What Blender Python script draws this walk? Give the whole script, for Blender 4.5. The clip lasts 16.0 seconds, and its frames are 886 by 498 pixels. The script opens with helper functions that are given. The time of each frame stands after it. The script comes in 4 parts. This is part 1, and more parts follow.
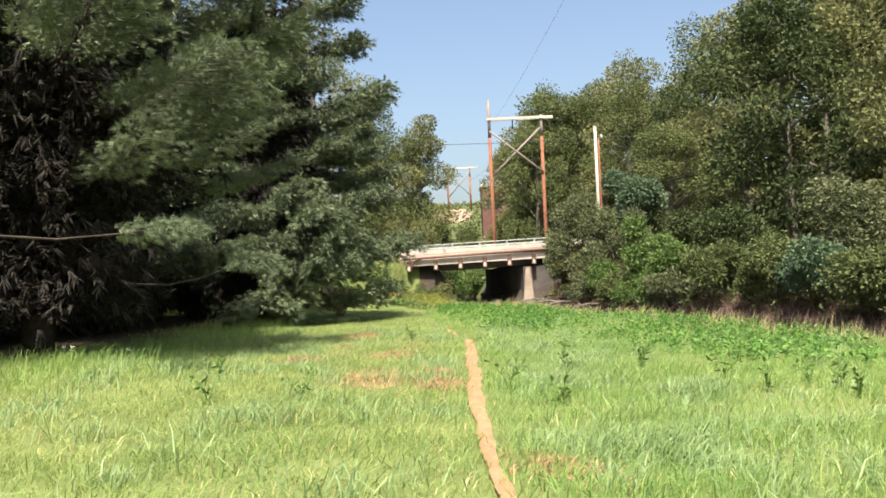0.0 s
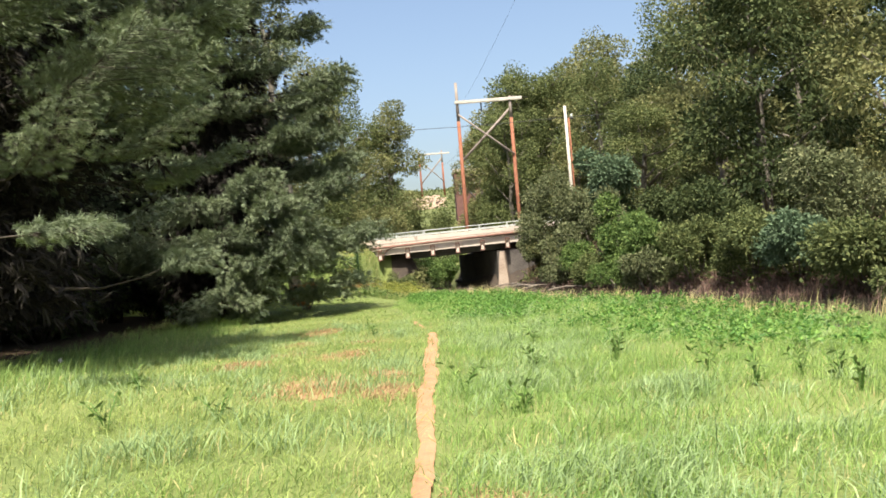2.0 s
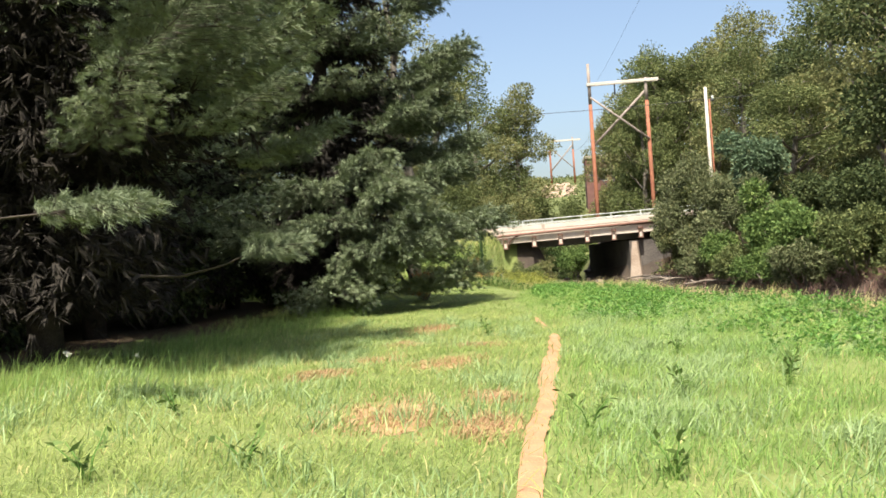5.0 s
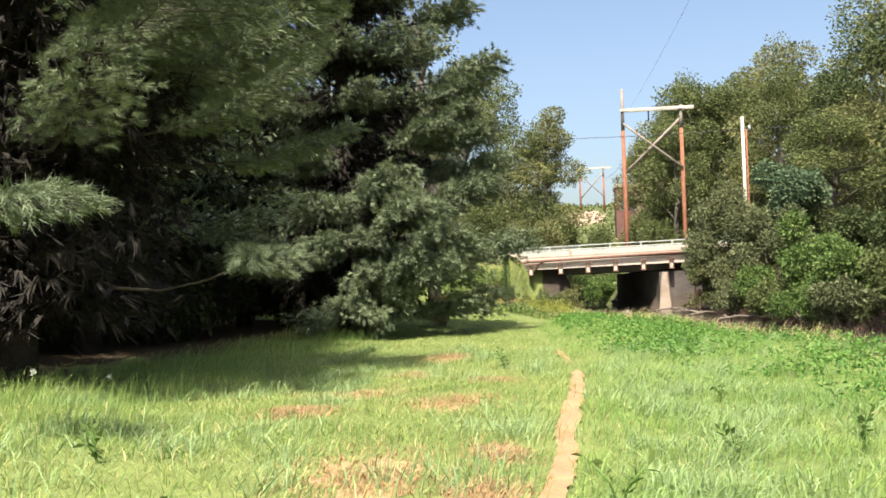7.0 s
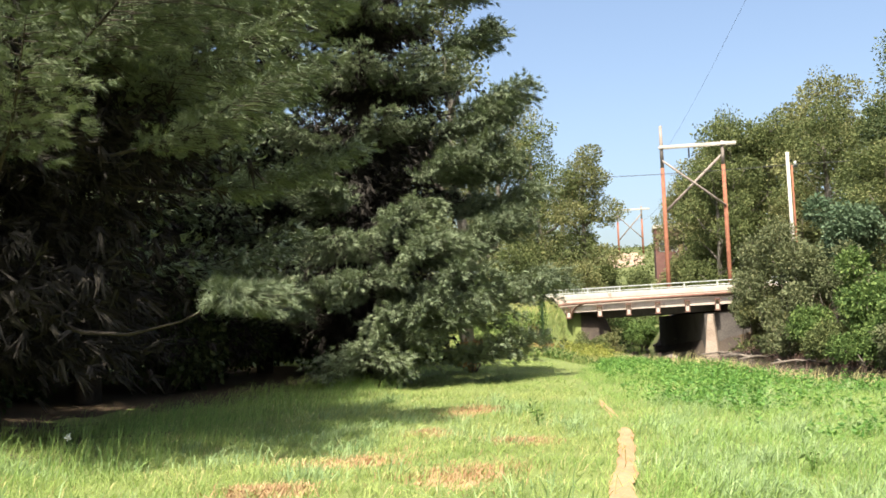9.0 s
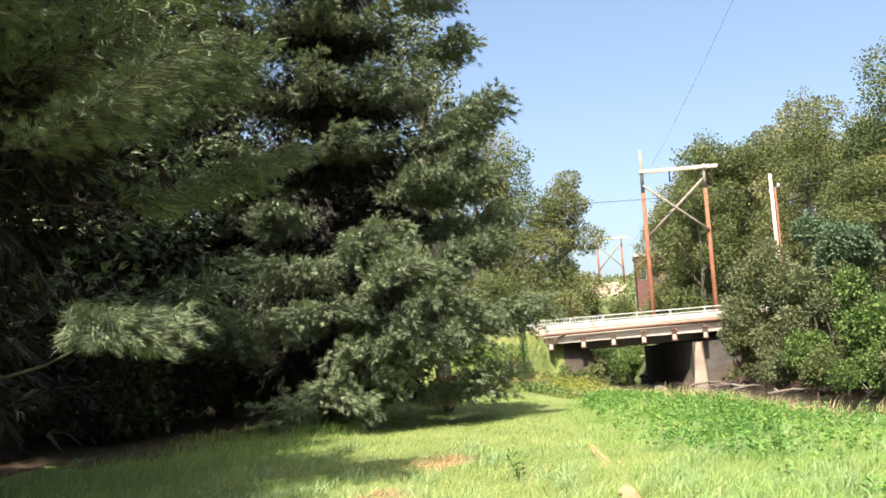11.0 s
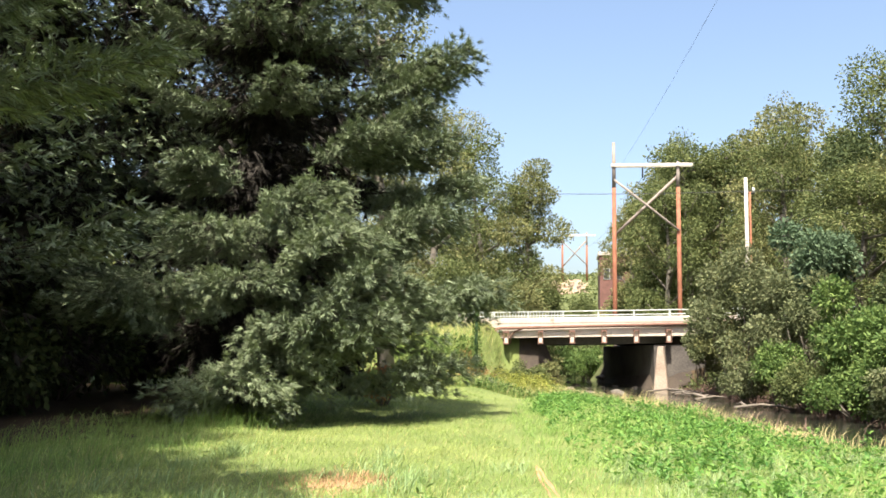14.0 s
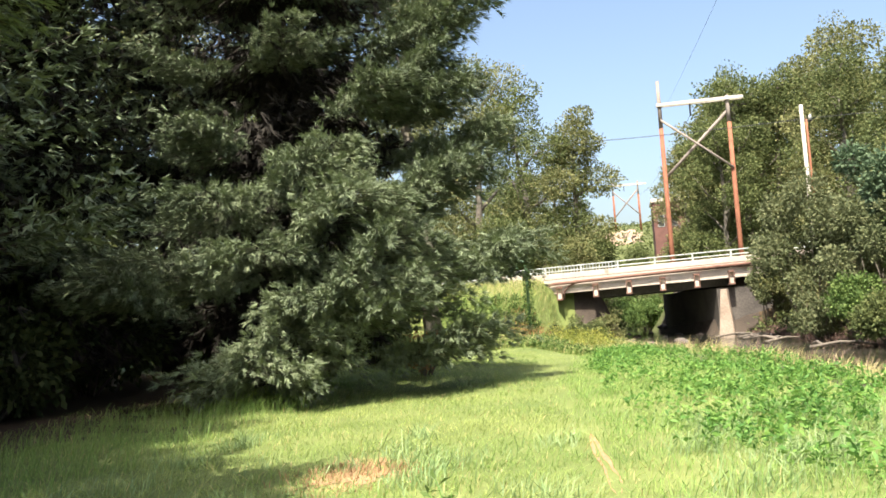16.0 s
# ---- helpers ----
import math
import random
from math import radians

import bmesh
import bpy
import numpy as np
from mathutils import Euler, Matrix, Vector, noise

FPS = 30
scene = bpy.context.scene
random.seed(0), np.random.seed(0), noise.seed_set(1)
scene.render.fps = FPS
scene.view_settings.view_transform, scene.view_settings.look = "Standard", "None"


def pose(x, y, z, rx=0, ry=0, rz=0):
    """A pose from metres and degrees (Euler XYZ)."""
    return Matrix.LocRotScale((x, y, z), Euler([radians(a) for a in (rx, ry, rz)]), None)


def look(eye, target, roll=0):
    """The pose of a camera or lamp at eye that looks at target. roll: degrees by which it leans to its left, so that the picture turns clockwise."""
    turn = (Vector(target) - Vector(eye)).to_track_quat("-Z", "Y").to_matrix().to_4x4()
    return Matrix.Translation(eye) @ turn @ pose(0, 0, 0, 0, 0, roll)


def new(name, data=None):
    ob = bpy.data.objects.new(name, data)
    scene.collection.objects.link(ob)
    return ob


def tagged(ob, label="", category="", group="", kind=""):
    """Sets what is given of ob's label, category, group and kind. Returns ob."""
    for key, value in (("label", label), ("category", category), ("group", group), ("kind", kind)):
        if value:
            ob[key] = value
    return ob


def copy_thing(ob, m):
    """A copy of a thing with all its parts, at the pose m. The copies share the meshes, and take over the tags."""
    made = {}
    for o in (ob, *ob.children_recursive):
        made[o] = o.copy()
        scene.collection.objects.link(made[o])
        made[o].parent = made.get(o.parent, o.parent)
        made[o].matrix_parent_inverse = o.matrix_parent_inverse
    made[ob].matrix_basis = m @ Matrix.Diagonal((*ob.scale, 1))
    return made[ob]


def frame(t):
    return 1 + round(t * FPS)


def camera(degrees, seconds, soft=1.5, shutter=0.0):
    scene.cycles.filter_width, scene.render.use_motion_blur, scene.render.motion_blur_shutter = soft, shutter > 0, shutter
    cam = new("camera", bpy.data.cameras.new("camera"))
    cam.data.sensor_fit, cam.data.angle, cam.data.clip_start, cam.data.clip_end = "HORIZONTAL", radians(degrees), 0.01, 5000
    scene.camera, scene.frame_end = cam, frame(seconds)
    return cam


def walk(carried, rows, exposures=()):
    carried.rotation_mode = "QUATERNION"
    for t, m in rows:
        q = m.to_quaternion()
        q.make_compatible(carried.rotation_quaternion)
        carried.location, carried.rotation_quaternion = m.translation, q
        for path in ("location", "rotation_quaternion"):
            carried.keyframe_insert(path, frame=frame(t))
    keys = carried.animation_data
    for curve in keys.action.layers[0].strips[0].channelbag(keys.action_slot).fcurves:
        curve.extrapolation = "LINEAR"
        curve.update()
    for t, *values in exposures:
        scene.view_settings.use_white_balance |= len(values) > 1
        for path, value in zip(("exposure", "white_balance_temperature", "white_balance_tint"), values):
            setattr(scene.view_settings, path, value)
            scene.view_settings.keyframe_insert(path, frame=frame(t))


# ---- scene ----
EXPOSURES = ((0.0, 0.93), (4.0, 0.96), (9.0, 1.17), (12.5, 1.34), (16.0, 1.30))
cam = camera(51.72, 16.0, soft=1.65)
walk(cam, [
    (0.0, look((-0.000, -0.000, 1.468), (-0.101, 19.991, 2.065), -2.42)),
    (0.5, look((0.078, 0.127, 1.472), (1.815, 20.051, 1.409), -4.66)),
    (1.0, look((0.194, 0.366, 1.457), (2.055, 20.279, 1.470), -6.55)),
    (1.5, look((0.289, 0.773, 1.461), (1.262, 20.749, 1.530), -3.74)),
    (2.0, look((0.357, 1.280, 1.503), (0.737, 21.275, 1.773), -4.73)),
    (2.5, look((0.452, 1.742, 1.526), (-0.665, 21.711, 1.515), -3.87)),
    (3.0, look((0.499, 2.143, 1.526), (-0.876, 22.093, 1.169), -4.81)),
    (3.5, look((0.567, 2.547, 1.529), (-1.232, 22.466, 1.670), -2.88)),
    (4.0, look((0.539, 2.967, 1.527), (-1.588, 22.854, 1.521), -4.26)),
    (6.3, look((0.425, 4.623, 1.516), (-2.449, 24.408, 2.064), -2.97)),
    (6.5, look((0.421, 4.799, 1.513), (-2.353, 24.602, 1.844), -5.01)),
    (7.0, look((0.478, 5.271, 1.496), (-2.521, 25.029, 2.270), -1.67)),
    (7.5, look((0.453, 5.745, 1.464), (-2.533, 25.511, 2.084), -2.10)),
    (8.0, look((0.437, 6.253, 1.456), (-3.094, 25.920, 2.336), -3.93)),
    (8.5, look((0.376, 6.803, 1.453), (-3.447, 26.388, 2.794), -1.91)),
    (9.0, look((0.371, 7.361, 1.452), (-3.382, 26.926, 3.218), -1.94)),
    (11.3, look((0.190, 10.080, 1.479), (-3.089, 29.651, 3.976), -3.34)),
    (11.5, look((0.174, 10.297, 1.518), (-3.484, 29.826, 3.806), -2.66)),
    (11.7, look((0.151, 10.491, 1.517), (-3.891, 29.908, 4.096), -1.58)),
    (12.0, look((0.130, 10.748, 1.498), (-4.153, 30.160, 3.701), -2.61)),
    (12.5, look((0.202, 11.114, 1.472), (-4.144, 30.396, 4.521), -2.44)),
    (13.0, look((0.154, 11.627, 1.477), (-3.870, 31.037, 4.132), -1.55)),
    (13.5, look((0.185, 12.305, 1.488), (-2.873, 31.904, 4.045), -1.84)),
    (14.0, look((0.214, 12.919, 1.520), (-2.334, 32.634, 3.719), 0.69)),
    (14.5, look((0.226, 13.478, 1.504), (-2.378, 33.234, 3.207), -3.05)),
    (15.0, look((0.288, 13.970, 1.532), (-3.155, 33.591, 3.304), -2.08)),
    (15.5, look((0.289, 14.449, 1.497), (-2.863, 34.131, 3.140), -3.90)),
    (16.0, look((0.344, 14.862, 1.444), (-3.367, 34.459, 2.922), -3.98)),
], exposures=EXPOSURES)

# ---- light ----
world = bpy.data.worlds.new("world")
scene.world = world
world.use_nodes = True
wn, wl = world.node_tree.nodes, world.node_tree.links
SUN_TRAVEL = Vector((0.03, 0.56, -1.0)).normalized()
sky = wn.new("ShaderNodeTexSky")
sky.sky_type = "NISHITA"
sky.sun_disc = False
sky.sun_elevation = math.asin(-SUN_TRAVEL.z)
sky.sun_rotation = math.atan2(-SUN_TRAVEL.x, -SUN_TRAVEL.y)
sky.air_density, sky.dust_density, sky.ozone_density = 1.0, 3.5, 0.5
wl.new(sky.outputs[0], wn["Background"].inputs[0])
wn["Background"].inputs[1].default_value = 0.115
sun = new("sun", bpy.data.lights.new("sun", "SUN"))
sun.data.energy, sun.data.angle, sun.data.color = 5.0, radians(0.6), (1.0, 0.94, 0.82)
sun.matrix_world = look((0, -30, 60), Vector((0, -30, 60)) + SUN_TRAVEL)


# ---- materials ----
def material(name, base, dark=None, rough=0.8, scale=3.0, fine=40.0, bump=0.2, metal=0.0, island=0.0, translucent=0.0, spots=None, contrast=(0.35, 0.65), spec=0.3):
    """A procedural surface: two scales of noise between two colours, fine relief, and variation from piece to piece."""
    m = bpy.data.materials.new(name)
    m.use_nodes = True
    n, l = m.node_tree.nodes, m.node_tree.links
    b = n["Principled BSDF"]
    dark = dark or tuple(c * 0.6 for c in base)
    geo = n.new("ShaderNodeTexCoord")
    big = n.new("ShaderNodeTexNoise")
    big.inputs["Scale"].default_value, big.inputs["Detail"].default_value = scale, 5
    small = n.new("ShaderNodeTexNoise")
    small.inputs["Scale"].default_value, small.inputs["Detail"].default_value = fine, 3
    l.new(geo.outputs["Object"], big.inputs["Vector"])
    l.new(geo.outputs["Object"], small.inputs["Vector"])
    add = n.new("ShaderNodeMath")
    add.operation = "MULTIPLY_ADD"
    add.inputs[1].default_value = 0.45
    l.new(small.outputs["Fac"], add.inputs[0])
    mul = n.new("ShaderNodeMath")
    mul.operation = "MULTIPLY"
    mul.inputs[1].default_value = 0.55
    l.new(big.outputs["Fac"], mul.inputs[0])
    l.new(mul.outputs[0], add.inputs[2])
    ramp = n.new("ShaderNodeValToRGB")
    ramp.color_ramp.elements[0].position, ramp.color_ramp.elements[1].position = contrast
    ramp.color_ramp.elements[0].color, ramp.color_ramp.elements[1].color = (*dark, 1), (*base, 1)
    l.new(add.outputs[0], ramp.inputs[0])
    colour = ramp.outputs[0]
    if spots:
        spot = n.new("ShaderNodeTexNoise")
        spot.inputs["Scale"].default_value, spot.inputs["Detail"].default_value = spots[1], 4
        l.new(geo.outputs["Object"], spot.inputs["Vector"])
        sr = n.new("ShaderNodeValToRGB")
        sr.color_ramp.elements[0].position, sr.color_ramp.elements[1].position = spots[2], spots[2] + 0.12
        l.new(spot.outputs["Fac"], sr.inputs[0])
        mix = n.new("ShaderNodeMixRGB")
        mix.inputs[2].default_value = (*spots[0], 1)
        l.new(sr.outputs[0], mix.inputs[0])
        l.new(colour, mix.inputs[1])
        colour = mix.outputs[0]
    if island:
        g = n.new("ShaderNodeNewGeometry")
        hsv = n.new("ShaderNodeHueSaturation")
        mr = n.new("ShaderNodeMapRange")
        mr.inputs[3].default_value, mr.inputs[4].default_value = 1 - island, 1 + island
        l.new(g.outputs["Random Per Island"], mr.inputs[0])
        l.new(mr.outputs[0], hsv.inputs["Value"])
        mh = n.new("ShaderNodeMapRange")
        mh.inputs[3].default_value, mh.inputs[4].default_value = 0.5 + island * 0.05, 0.5 - island * 0.05
        l.new(g.outputs["Random Per Island"], mh.inputs[0])
        l.new(mh.outputs[0], hsv.inputs["Hue"])
        l.new(colour, hsv.inputs["Color"])
        colour = hsv.outputs[0]
    l.new(colour, b.inputs["Base Color"])
    b.inputs["Roughness"].default_value, b.inputs["Metallic"].default_value = rough, metal
    b.inputs["Specular IOR Level"].default_value = spec
    if bump:
        bp = n.new("ShaderNodeBump")
        bp.inputs["Strength"].default_value, bp.inputs["Distance"].default_value = bump, 0.02
        l.new(small.outputs["Fac"], bp.inputs["Height"])
        l.new(bp.outputs[0], b.inputs["Normal"])
    if translucent:
        tr = n.new("ShaderNodeBsdfTranslucent")
        l.new(colour, tr.inputs["Color"])
        ms = n.new("ShaderNodeMixShader")
        ms.inputs[0].default_value = translucent
        l.new(b.outputs[0], ms.inputs[1])
        l.new(tr.outputs[0], ms.inputs[2])
        l.new(ms.outputs[0], n["Material Output"].inputs["Surface"])
    return m


M_SOIL = material("meadow_soil", (0.21, 0.235, 0.075), (0.11, 0.15, 0.04), 0.95, 0.6, 30, 0.5)
M_PATH = material("bare_tan_soil", (0.49, 0.265, 0.15), (0.34, 0.18, 0.095), 0.95, 3, 60, 0.4)
M_DRY = material("dry_thatch", (0.47, 0.29, 0.16), (0.32, 0.22, 0.11), 0.95, 4, 60, 0.5)
M_GRASS = material("grass_short", (0.39, 0.44, 0.155), (0.22, 0.33, 0.09), 0.6, 0.35, 6, 0, island=0.3, translucent=0.5)
M_GRASS_TALL = material("grass_tall", (0.34, 0.45, 0.14), (0.20, 0.34, 0.085), 0.55, 0.4, 6, 0, island=0.3, translucent=0.5)
M_STRAW = material("grass_straw", (0.58, 0.50, 0.25), (0.42, 0.40, 0.16), 0.7, 0.5, 6, 0, island=0.3, translucent=0.3)
M_BLUE_GRASS = material("grass_bluish", (0.32, 0.41, 0.19), (0.21, 0.31, 0.12), 0.5, 0.5, 6, 0, island=0.3, translucent=0.3)
M_WEED = material("broad_weed", (0.18, 0.33, 0.075), (0.085, 0.20, 0.035), 0.6, 0.5, 5, 0, island=0.4, translucent=0.35)
M_PINE = material("pine_needles", (0.28, 0.325, 0.19), (0.10, 0.13, 0.075), 0.55, 0.5, 5, 0, island=0.18, translucent=0.02, spec=0.2)
M_BARK = material("pine_bark", (0.085, 0.068, 0.055), (0.03, 0.025, 0.02), 0.95, 4, 30, 0.9)
# Dead twigs coloured near black: the crown's inner shade is put into the colour.
M_CROWN_SHADE = material("crown_shade_twigs", (0.045, 0.038, 0.030), (0.018, 0.015, 0.012), 0.95, 3, 20, 0)
M_TWIG = material("dead_twig", (0.24, 0.20, 0.16), (0.12, 0.10, 0.08), 0.95, 6, 40, 0.5)
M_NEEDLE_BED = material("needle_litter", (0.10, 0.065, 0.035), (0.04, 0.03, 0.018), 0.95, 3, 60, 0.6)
M_LEAF = {
    "olive": material("leaves_olive", (0.27, 0.27, 0.115), (0.12, 0.135, 0.05), 0.7, 0.3, 3, 0, island=0.4, translucent=0.3, spec=0.15),
    "mid": material("leaves_mid", (0.185, 0.21, 0.08), (0.075, 0.10, 0.035), 0.7, 0.3, 3, 0, island=0.4, translucent=0.3, spec=0.15),
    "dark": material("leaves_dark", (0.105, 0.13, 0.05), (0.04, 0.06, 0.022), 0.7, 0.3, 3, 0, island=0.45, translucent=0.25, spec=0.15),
    "bright": material("leaves_bright", (0.18, 0.255, 0.075), (0.075, 0.13, 0.035), 0.65, 0.3, 3, 0, island=0.4, translucent=0.3, spec=0.15),
    "grey": material("leaves_grey_green", (0.21, 0.225, 0.115), (0.095, 0.115, 0.05), 0.7, 0.4, 3, 0, island=0.35, translucent=0.25, spec=0.15),
    "blue": material("leaves_blue_green", (0.16, 0.22, 0.125), (0.07, 0.115, 0.06), 0.65, 0.4, 3, 0, island=0.35, translucent=0.25, spec=0.15),
}
M_TRUNK = material("grey_bark", (0.24, 0.21, 0.17), (0.10, 0.085, 0.07), 0.95, 3, 25, 0.8)
M_WATER = material("river_water", (0.035, 0.04, 0.028), (0.015, 0.018, 0.012), 0.06, 0.4, 8, 0.25, spec=0.5)
M_MUD = material("bank_mud", (0.085, 0.065, 0.048), (0.04, 0.03, 0.024), 0.85, 1.5, 20, 0.8)
M_CONCRETE = material("pale_concrete", (0.68, 0.58, 0.49), (0.48, 0.40, 0.33), 0.85, 1.2, 20, 0.35, spots=((0.25, 0.18, 0.13), 1.1, 0.62))
M_WING = material("stained_concrete", (0.40, 0.32, 0.25), (0.20, 0.14, 0.10), 0.85, 1.0, 15, 0.4)
# Concrete darkened so that its colour carries the shade below the deck.
M_CONCRETE_SHADE = material("shaded_concrete", (0.16, 0.14, 0.12), (0.07, 0.06, 0.055), 0.85, 0.8, 15, 0.4)
M_RUST = material("rusty_pipe", (0.27, 0.15, 0.11), (0.14, 0.075, 0.055), 0.75, 3, 30, 0.3)
M_RAIL = material("weathered_white_rail", (0.52, 0.54, 0.50), (0.34, 0.36, 0.32), 0.5, 3, 40, 0.15)
M_GALV = material("galvanised_steel", (0.66, 0.68, 0.68), (0.48, 0.50, 0.50), 0.4, 2, 40, 0.1, metal=0.35)
M_POLE = material("red_brown_pole", (0.36, 0.15, 0.085), (0.22, 0.085, 0.05), 0.85, 1.5, 30, 0.3)
M_POLE_GREY = material("grey_pole", (0.36, 0.30, 0.25), (0.22, 0.18, 0.15), 0.85, 1.5, 30, 0.3)
M_ARM = material("bleached_timber", (0.62, 0.57, 0.49), (0.44, 0.39, 0.32), 0.8, 1.5, 30, 0.3)
M_WIRE = material("wire", (0.06, 0.06, 0.06), (0.03, 0.03, 0.03), 0.5, 3, 30, 0)
M_VENT = material("green_vent_paint", (0.13, 0.22, 0.12), (0.07, 0.13, 0.07), 0.5, 4, 30, 0.2)
M_ASPHALT = material("asphalt", (0.075, 0.073, 0.07), (0.045, 0.045, 0.045), 0.9, 1, 60, 0.4)
M_SAND = material("sandy_cut", (0.42, 0.31, 0.22), (0.28, 0.20, 0.14), 0.95, 0.25, 3, 0.5)
M_HILL = material("hill_scrub", (0.15, 0.16, 0.06), (0.07, 0.09, 0.03), 0.95, 0.3, 4, 0.5)
M_BRICK = material("dark_red_brick", (0.20, 0.10, 0.08), (0.12, 0.06, 0.05), 0.9, 1, 20, 0.3)
M_STONE = material("river_stone", (0.17, 0.145, 0.12), (0.09, 0.075, 0.065), 0.85, 2, 20, 0.5)
M_ORANGE = material("dead_orange_leaves", (0.46, 0.24, 0.10), (0.30, 0.16, 0.07), 0.7, 2, 8, 0, island=0.4, translucent=0.3)
M_GOLD = material("goldenrod", (0.36, 0.35, 0.07), (0.19, 0.24, 0.05), 0.6, 1, 6, 0, island=0.4, translucent=0.3)
M_PURPLE = material("dry_purple_stems", (0.26, 0.17, 0.13), (0.14, 0.09, 0.07), 0.7, 1, 6, 0, island=0.4, translucent=0.2)
M_FLOWER = material("white_flower", (0.8, 0.8, 0.74), (0.65, 0.65, 0.55), 0.7, 5, 20, 0)


# ---- mesh helpers ----
def mesh_np(name, verts, faces, mat):
    """A mesh from arrays of corners and of faces with one number of corners."""
    me = bpy.data.meshes.new(name)
    verts, faces = np.asarray(verts, np.float32), np.asarray(faces, np.int32)
    k = faces.shape[1]
    me.vertices.add(len(verts))
    me.vertices.foreach_set("co", verts.ravel())
    me.loops.add(faces.size)
    me.loops.foreach_set("vertex_index", faces.ravel())
    me.polygons.add(len(faces))
    me.polygons.foreach_set("loop_start", np.arange(0, faces.size, k, dtype=np.int32))
    me.update(calc_edges=True)
    me.validate()
    me.materials.append(mat)
    return me


def part(name, data, mat, parent, label=""):
    """One mesh object under a thing: data is a bmesh or a mesh."""
    if isinstance(data, bmesh.types.BMesh):
        me = bpy.data.meshes.new(name)
        data.to_mesh(me)
        data.free()
        me.materials.append(mat)
    else:
        me = data
    ob = new(name, me)
    ob.parent = parent
    if label:
        tagged(ob, label)
    return ob


def smooth(ob):
    ob.data.polygons.foreach_set("use_smooth", [True] * len(ob.data.polygons))
    return ob


def add_box(bm, x0, y0, z0, x1, y1, z1, bevel=0.0):
    v = bmesh.ops.create_cube(bm, size=1)["verts"]
    bmesh.ops.scale(bm, vec=(x1 - x0, y1 - y0, z1 - z0), verts=v)
    bmesh.ops.translate(bm, vec=((x0 + x1) / 2, (y0 + y1) / 2, (z0 + z1) / 2), verts=v)
    if bevel:
        es = list({e for w in v for e in w.link_edges})
        bmesh.ops.bevel(bm, geom=es, offset=bevel, segments=1, affect="EDGES")
    return bm


def box(x0, y0, z0, x1, y1, z1, bevel=0.01):
    return add_box(bmesh.new(), x0, y0, z0, x1, y1, z1, bevel)


def tube_arrays(points, radii, sides=8):
    """A tapered tube along points, as arrays."""
    pts = np.asarray(points, float)
    n = len(pts)
    tan = np.gradient(pts, axis=0)
    tan /= np.linalg.norm(tan, axis=1)[:, None] + 1e-9
    ref = np.array((0.31, 0.17, 0.93))
    if abs(tan[0] @ ref) > 0.95:
        ref = np.array((1.0, 0.2, 0.1))
    a = np.cross(tan, ref)
    a /= np.linalg.norm(a, axis=1)[:, None] + 1e-9
    b = np.cross(tan, a)
    ang = np.linspace(0, 2 * np.pi, sides, endpoint=False)
    r = np.broadcast_to(np.asarray(radii, float), (n,))
    v = (pts[:, None] + r[:, None, None] * (a[:, None] * np.cos(ang)[None, :, None] + b[:, None] * np.sin(ang)[None, :, None])).reshape(-1, 3)
    i = np.arange(n - 1)[:, None] * sides
    j = np.arange(sides)[None]
    k = (j + 1) % sides
    f = np.stack([i + j, i + k, i + sides + k, i + sides + j], -1).reshape(-1, 4)
    return v, f


def tubes(name, lines, mat, sides=8, caps=True):
    """One mesh of tapered tubes; lines are (points, radii)."""
    vs, fs, at = [], [], 0
    for pts, rad in lines:
        pts = [tuple(p) for p in pts]
        rad = list(np.broadcast_to(np.asarray(rad, float), (len(pts),)))
        if caps:
            pts, rad = [pts[0]] + pts + [pts[-1]], [0.001] + rad + [0.001]
            pts[0] = tuple(np.asarray(pts[1]) - 0.002 * (np.asarray(pts[2]) - np.asarray(pts[1])))
            pts[-1] = tuple(np.asarray(pts[-2]) + 0.002 * (np.asarray(pts[-2]) - np.asarray(pts[-3])))
        v, f = tube_arrays(pts, rad, sides)
        vs.append(v)
        fs.append(f + at)
        at += len(v)
    return mesh_np(name, np.concatenate(vs), np.concatenate(fs), mat)


def step(a, b, x):
    s = np.clip((np.asarray(x, float) - a) / (b - a), 0, 1)
    return s * s * (3 - 2 * s)


def thing(name, label, category, at=(0, 0, 0), group="", kind=""):
    ob = new(name)
    ob.location = at
    return tagged(ob, label, category, group, kind)


# ---- ground ----
RIVER = np.array([(60, -30), (32, -10), (17, 4), (11.9, 13), (10.2, 20), (9.1, 26), (7.9, 31), (6.6, 37), (5.6, 44), (4.6, 52), (2.7, 62), (0.3, 74), (-4, 90), (-14, 120)], float)
RIVER_HALF = 2.3
ROAD_Y0, ROAD_Y1, DECK_Z = 62.0, 71.5, 2.95
WATER_Z = -0.38
PATH_LINE = np.array([(0.3, -6), (0.28, 0), (0.25, 5), (0.23, 8), (0.26, 11), (0.31, 14), (0.36, 17), (0.34, 20), (0.2, 22.5), (-0.15, 26), (-0.9, 31), (-1.6, 37), (-2.2, 44), (-3.0, 52)], float)


def polyline_distance(x, y, line):
    x, y = np.asarray(x, float), np.asarray(y, float)
    best = np.full(np.broadcast(x, y).shape, 1e9)
    for (ax, ay), (bx, by) in zip(line[:-1], line[1:]):
        dx, dy = bx - ax, by - ay
        s = np.clip(((x - ax) * dx + (y - ay) * dy) / (dx * dx + dy * dy), 0, 1)
        best = np.minimum(best, np.hypot(x - ax - s * dx, y - ay - s * dy))
    return best


def river_side(x, y):
    """Signed distance from the river's middle line: positive on the far bank."""
    d = polyline_distance(x, y, RIVER)
    mid = np.interp(np.asarray(y, float), RIVER[:, 1], RIVER[:, 0])
    return np.where(np.asarray(x, float) > mid, d, -d)


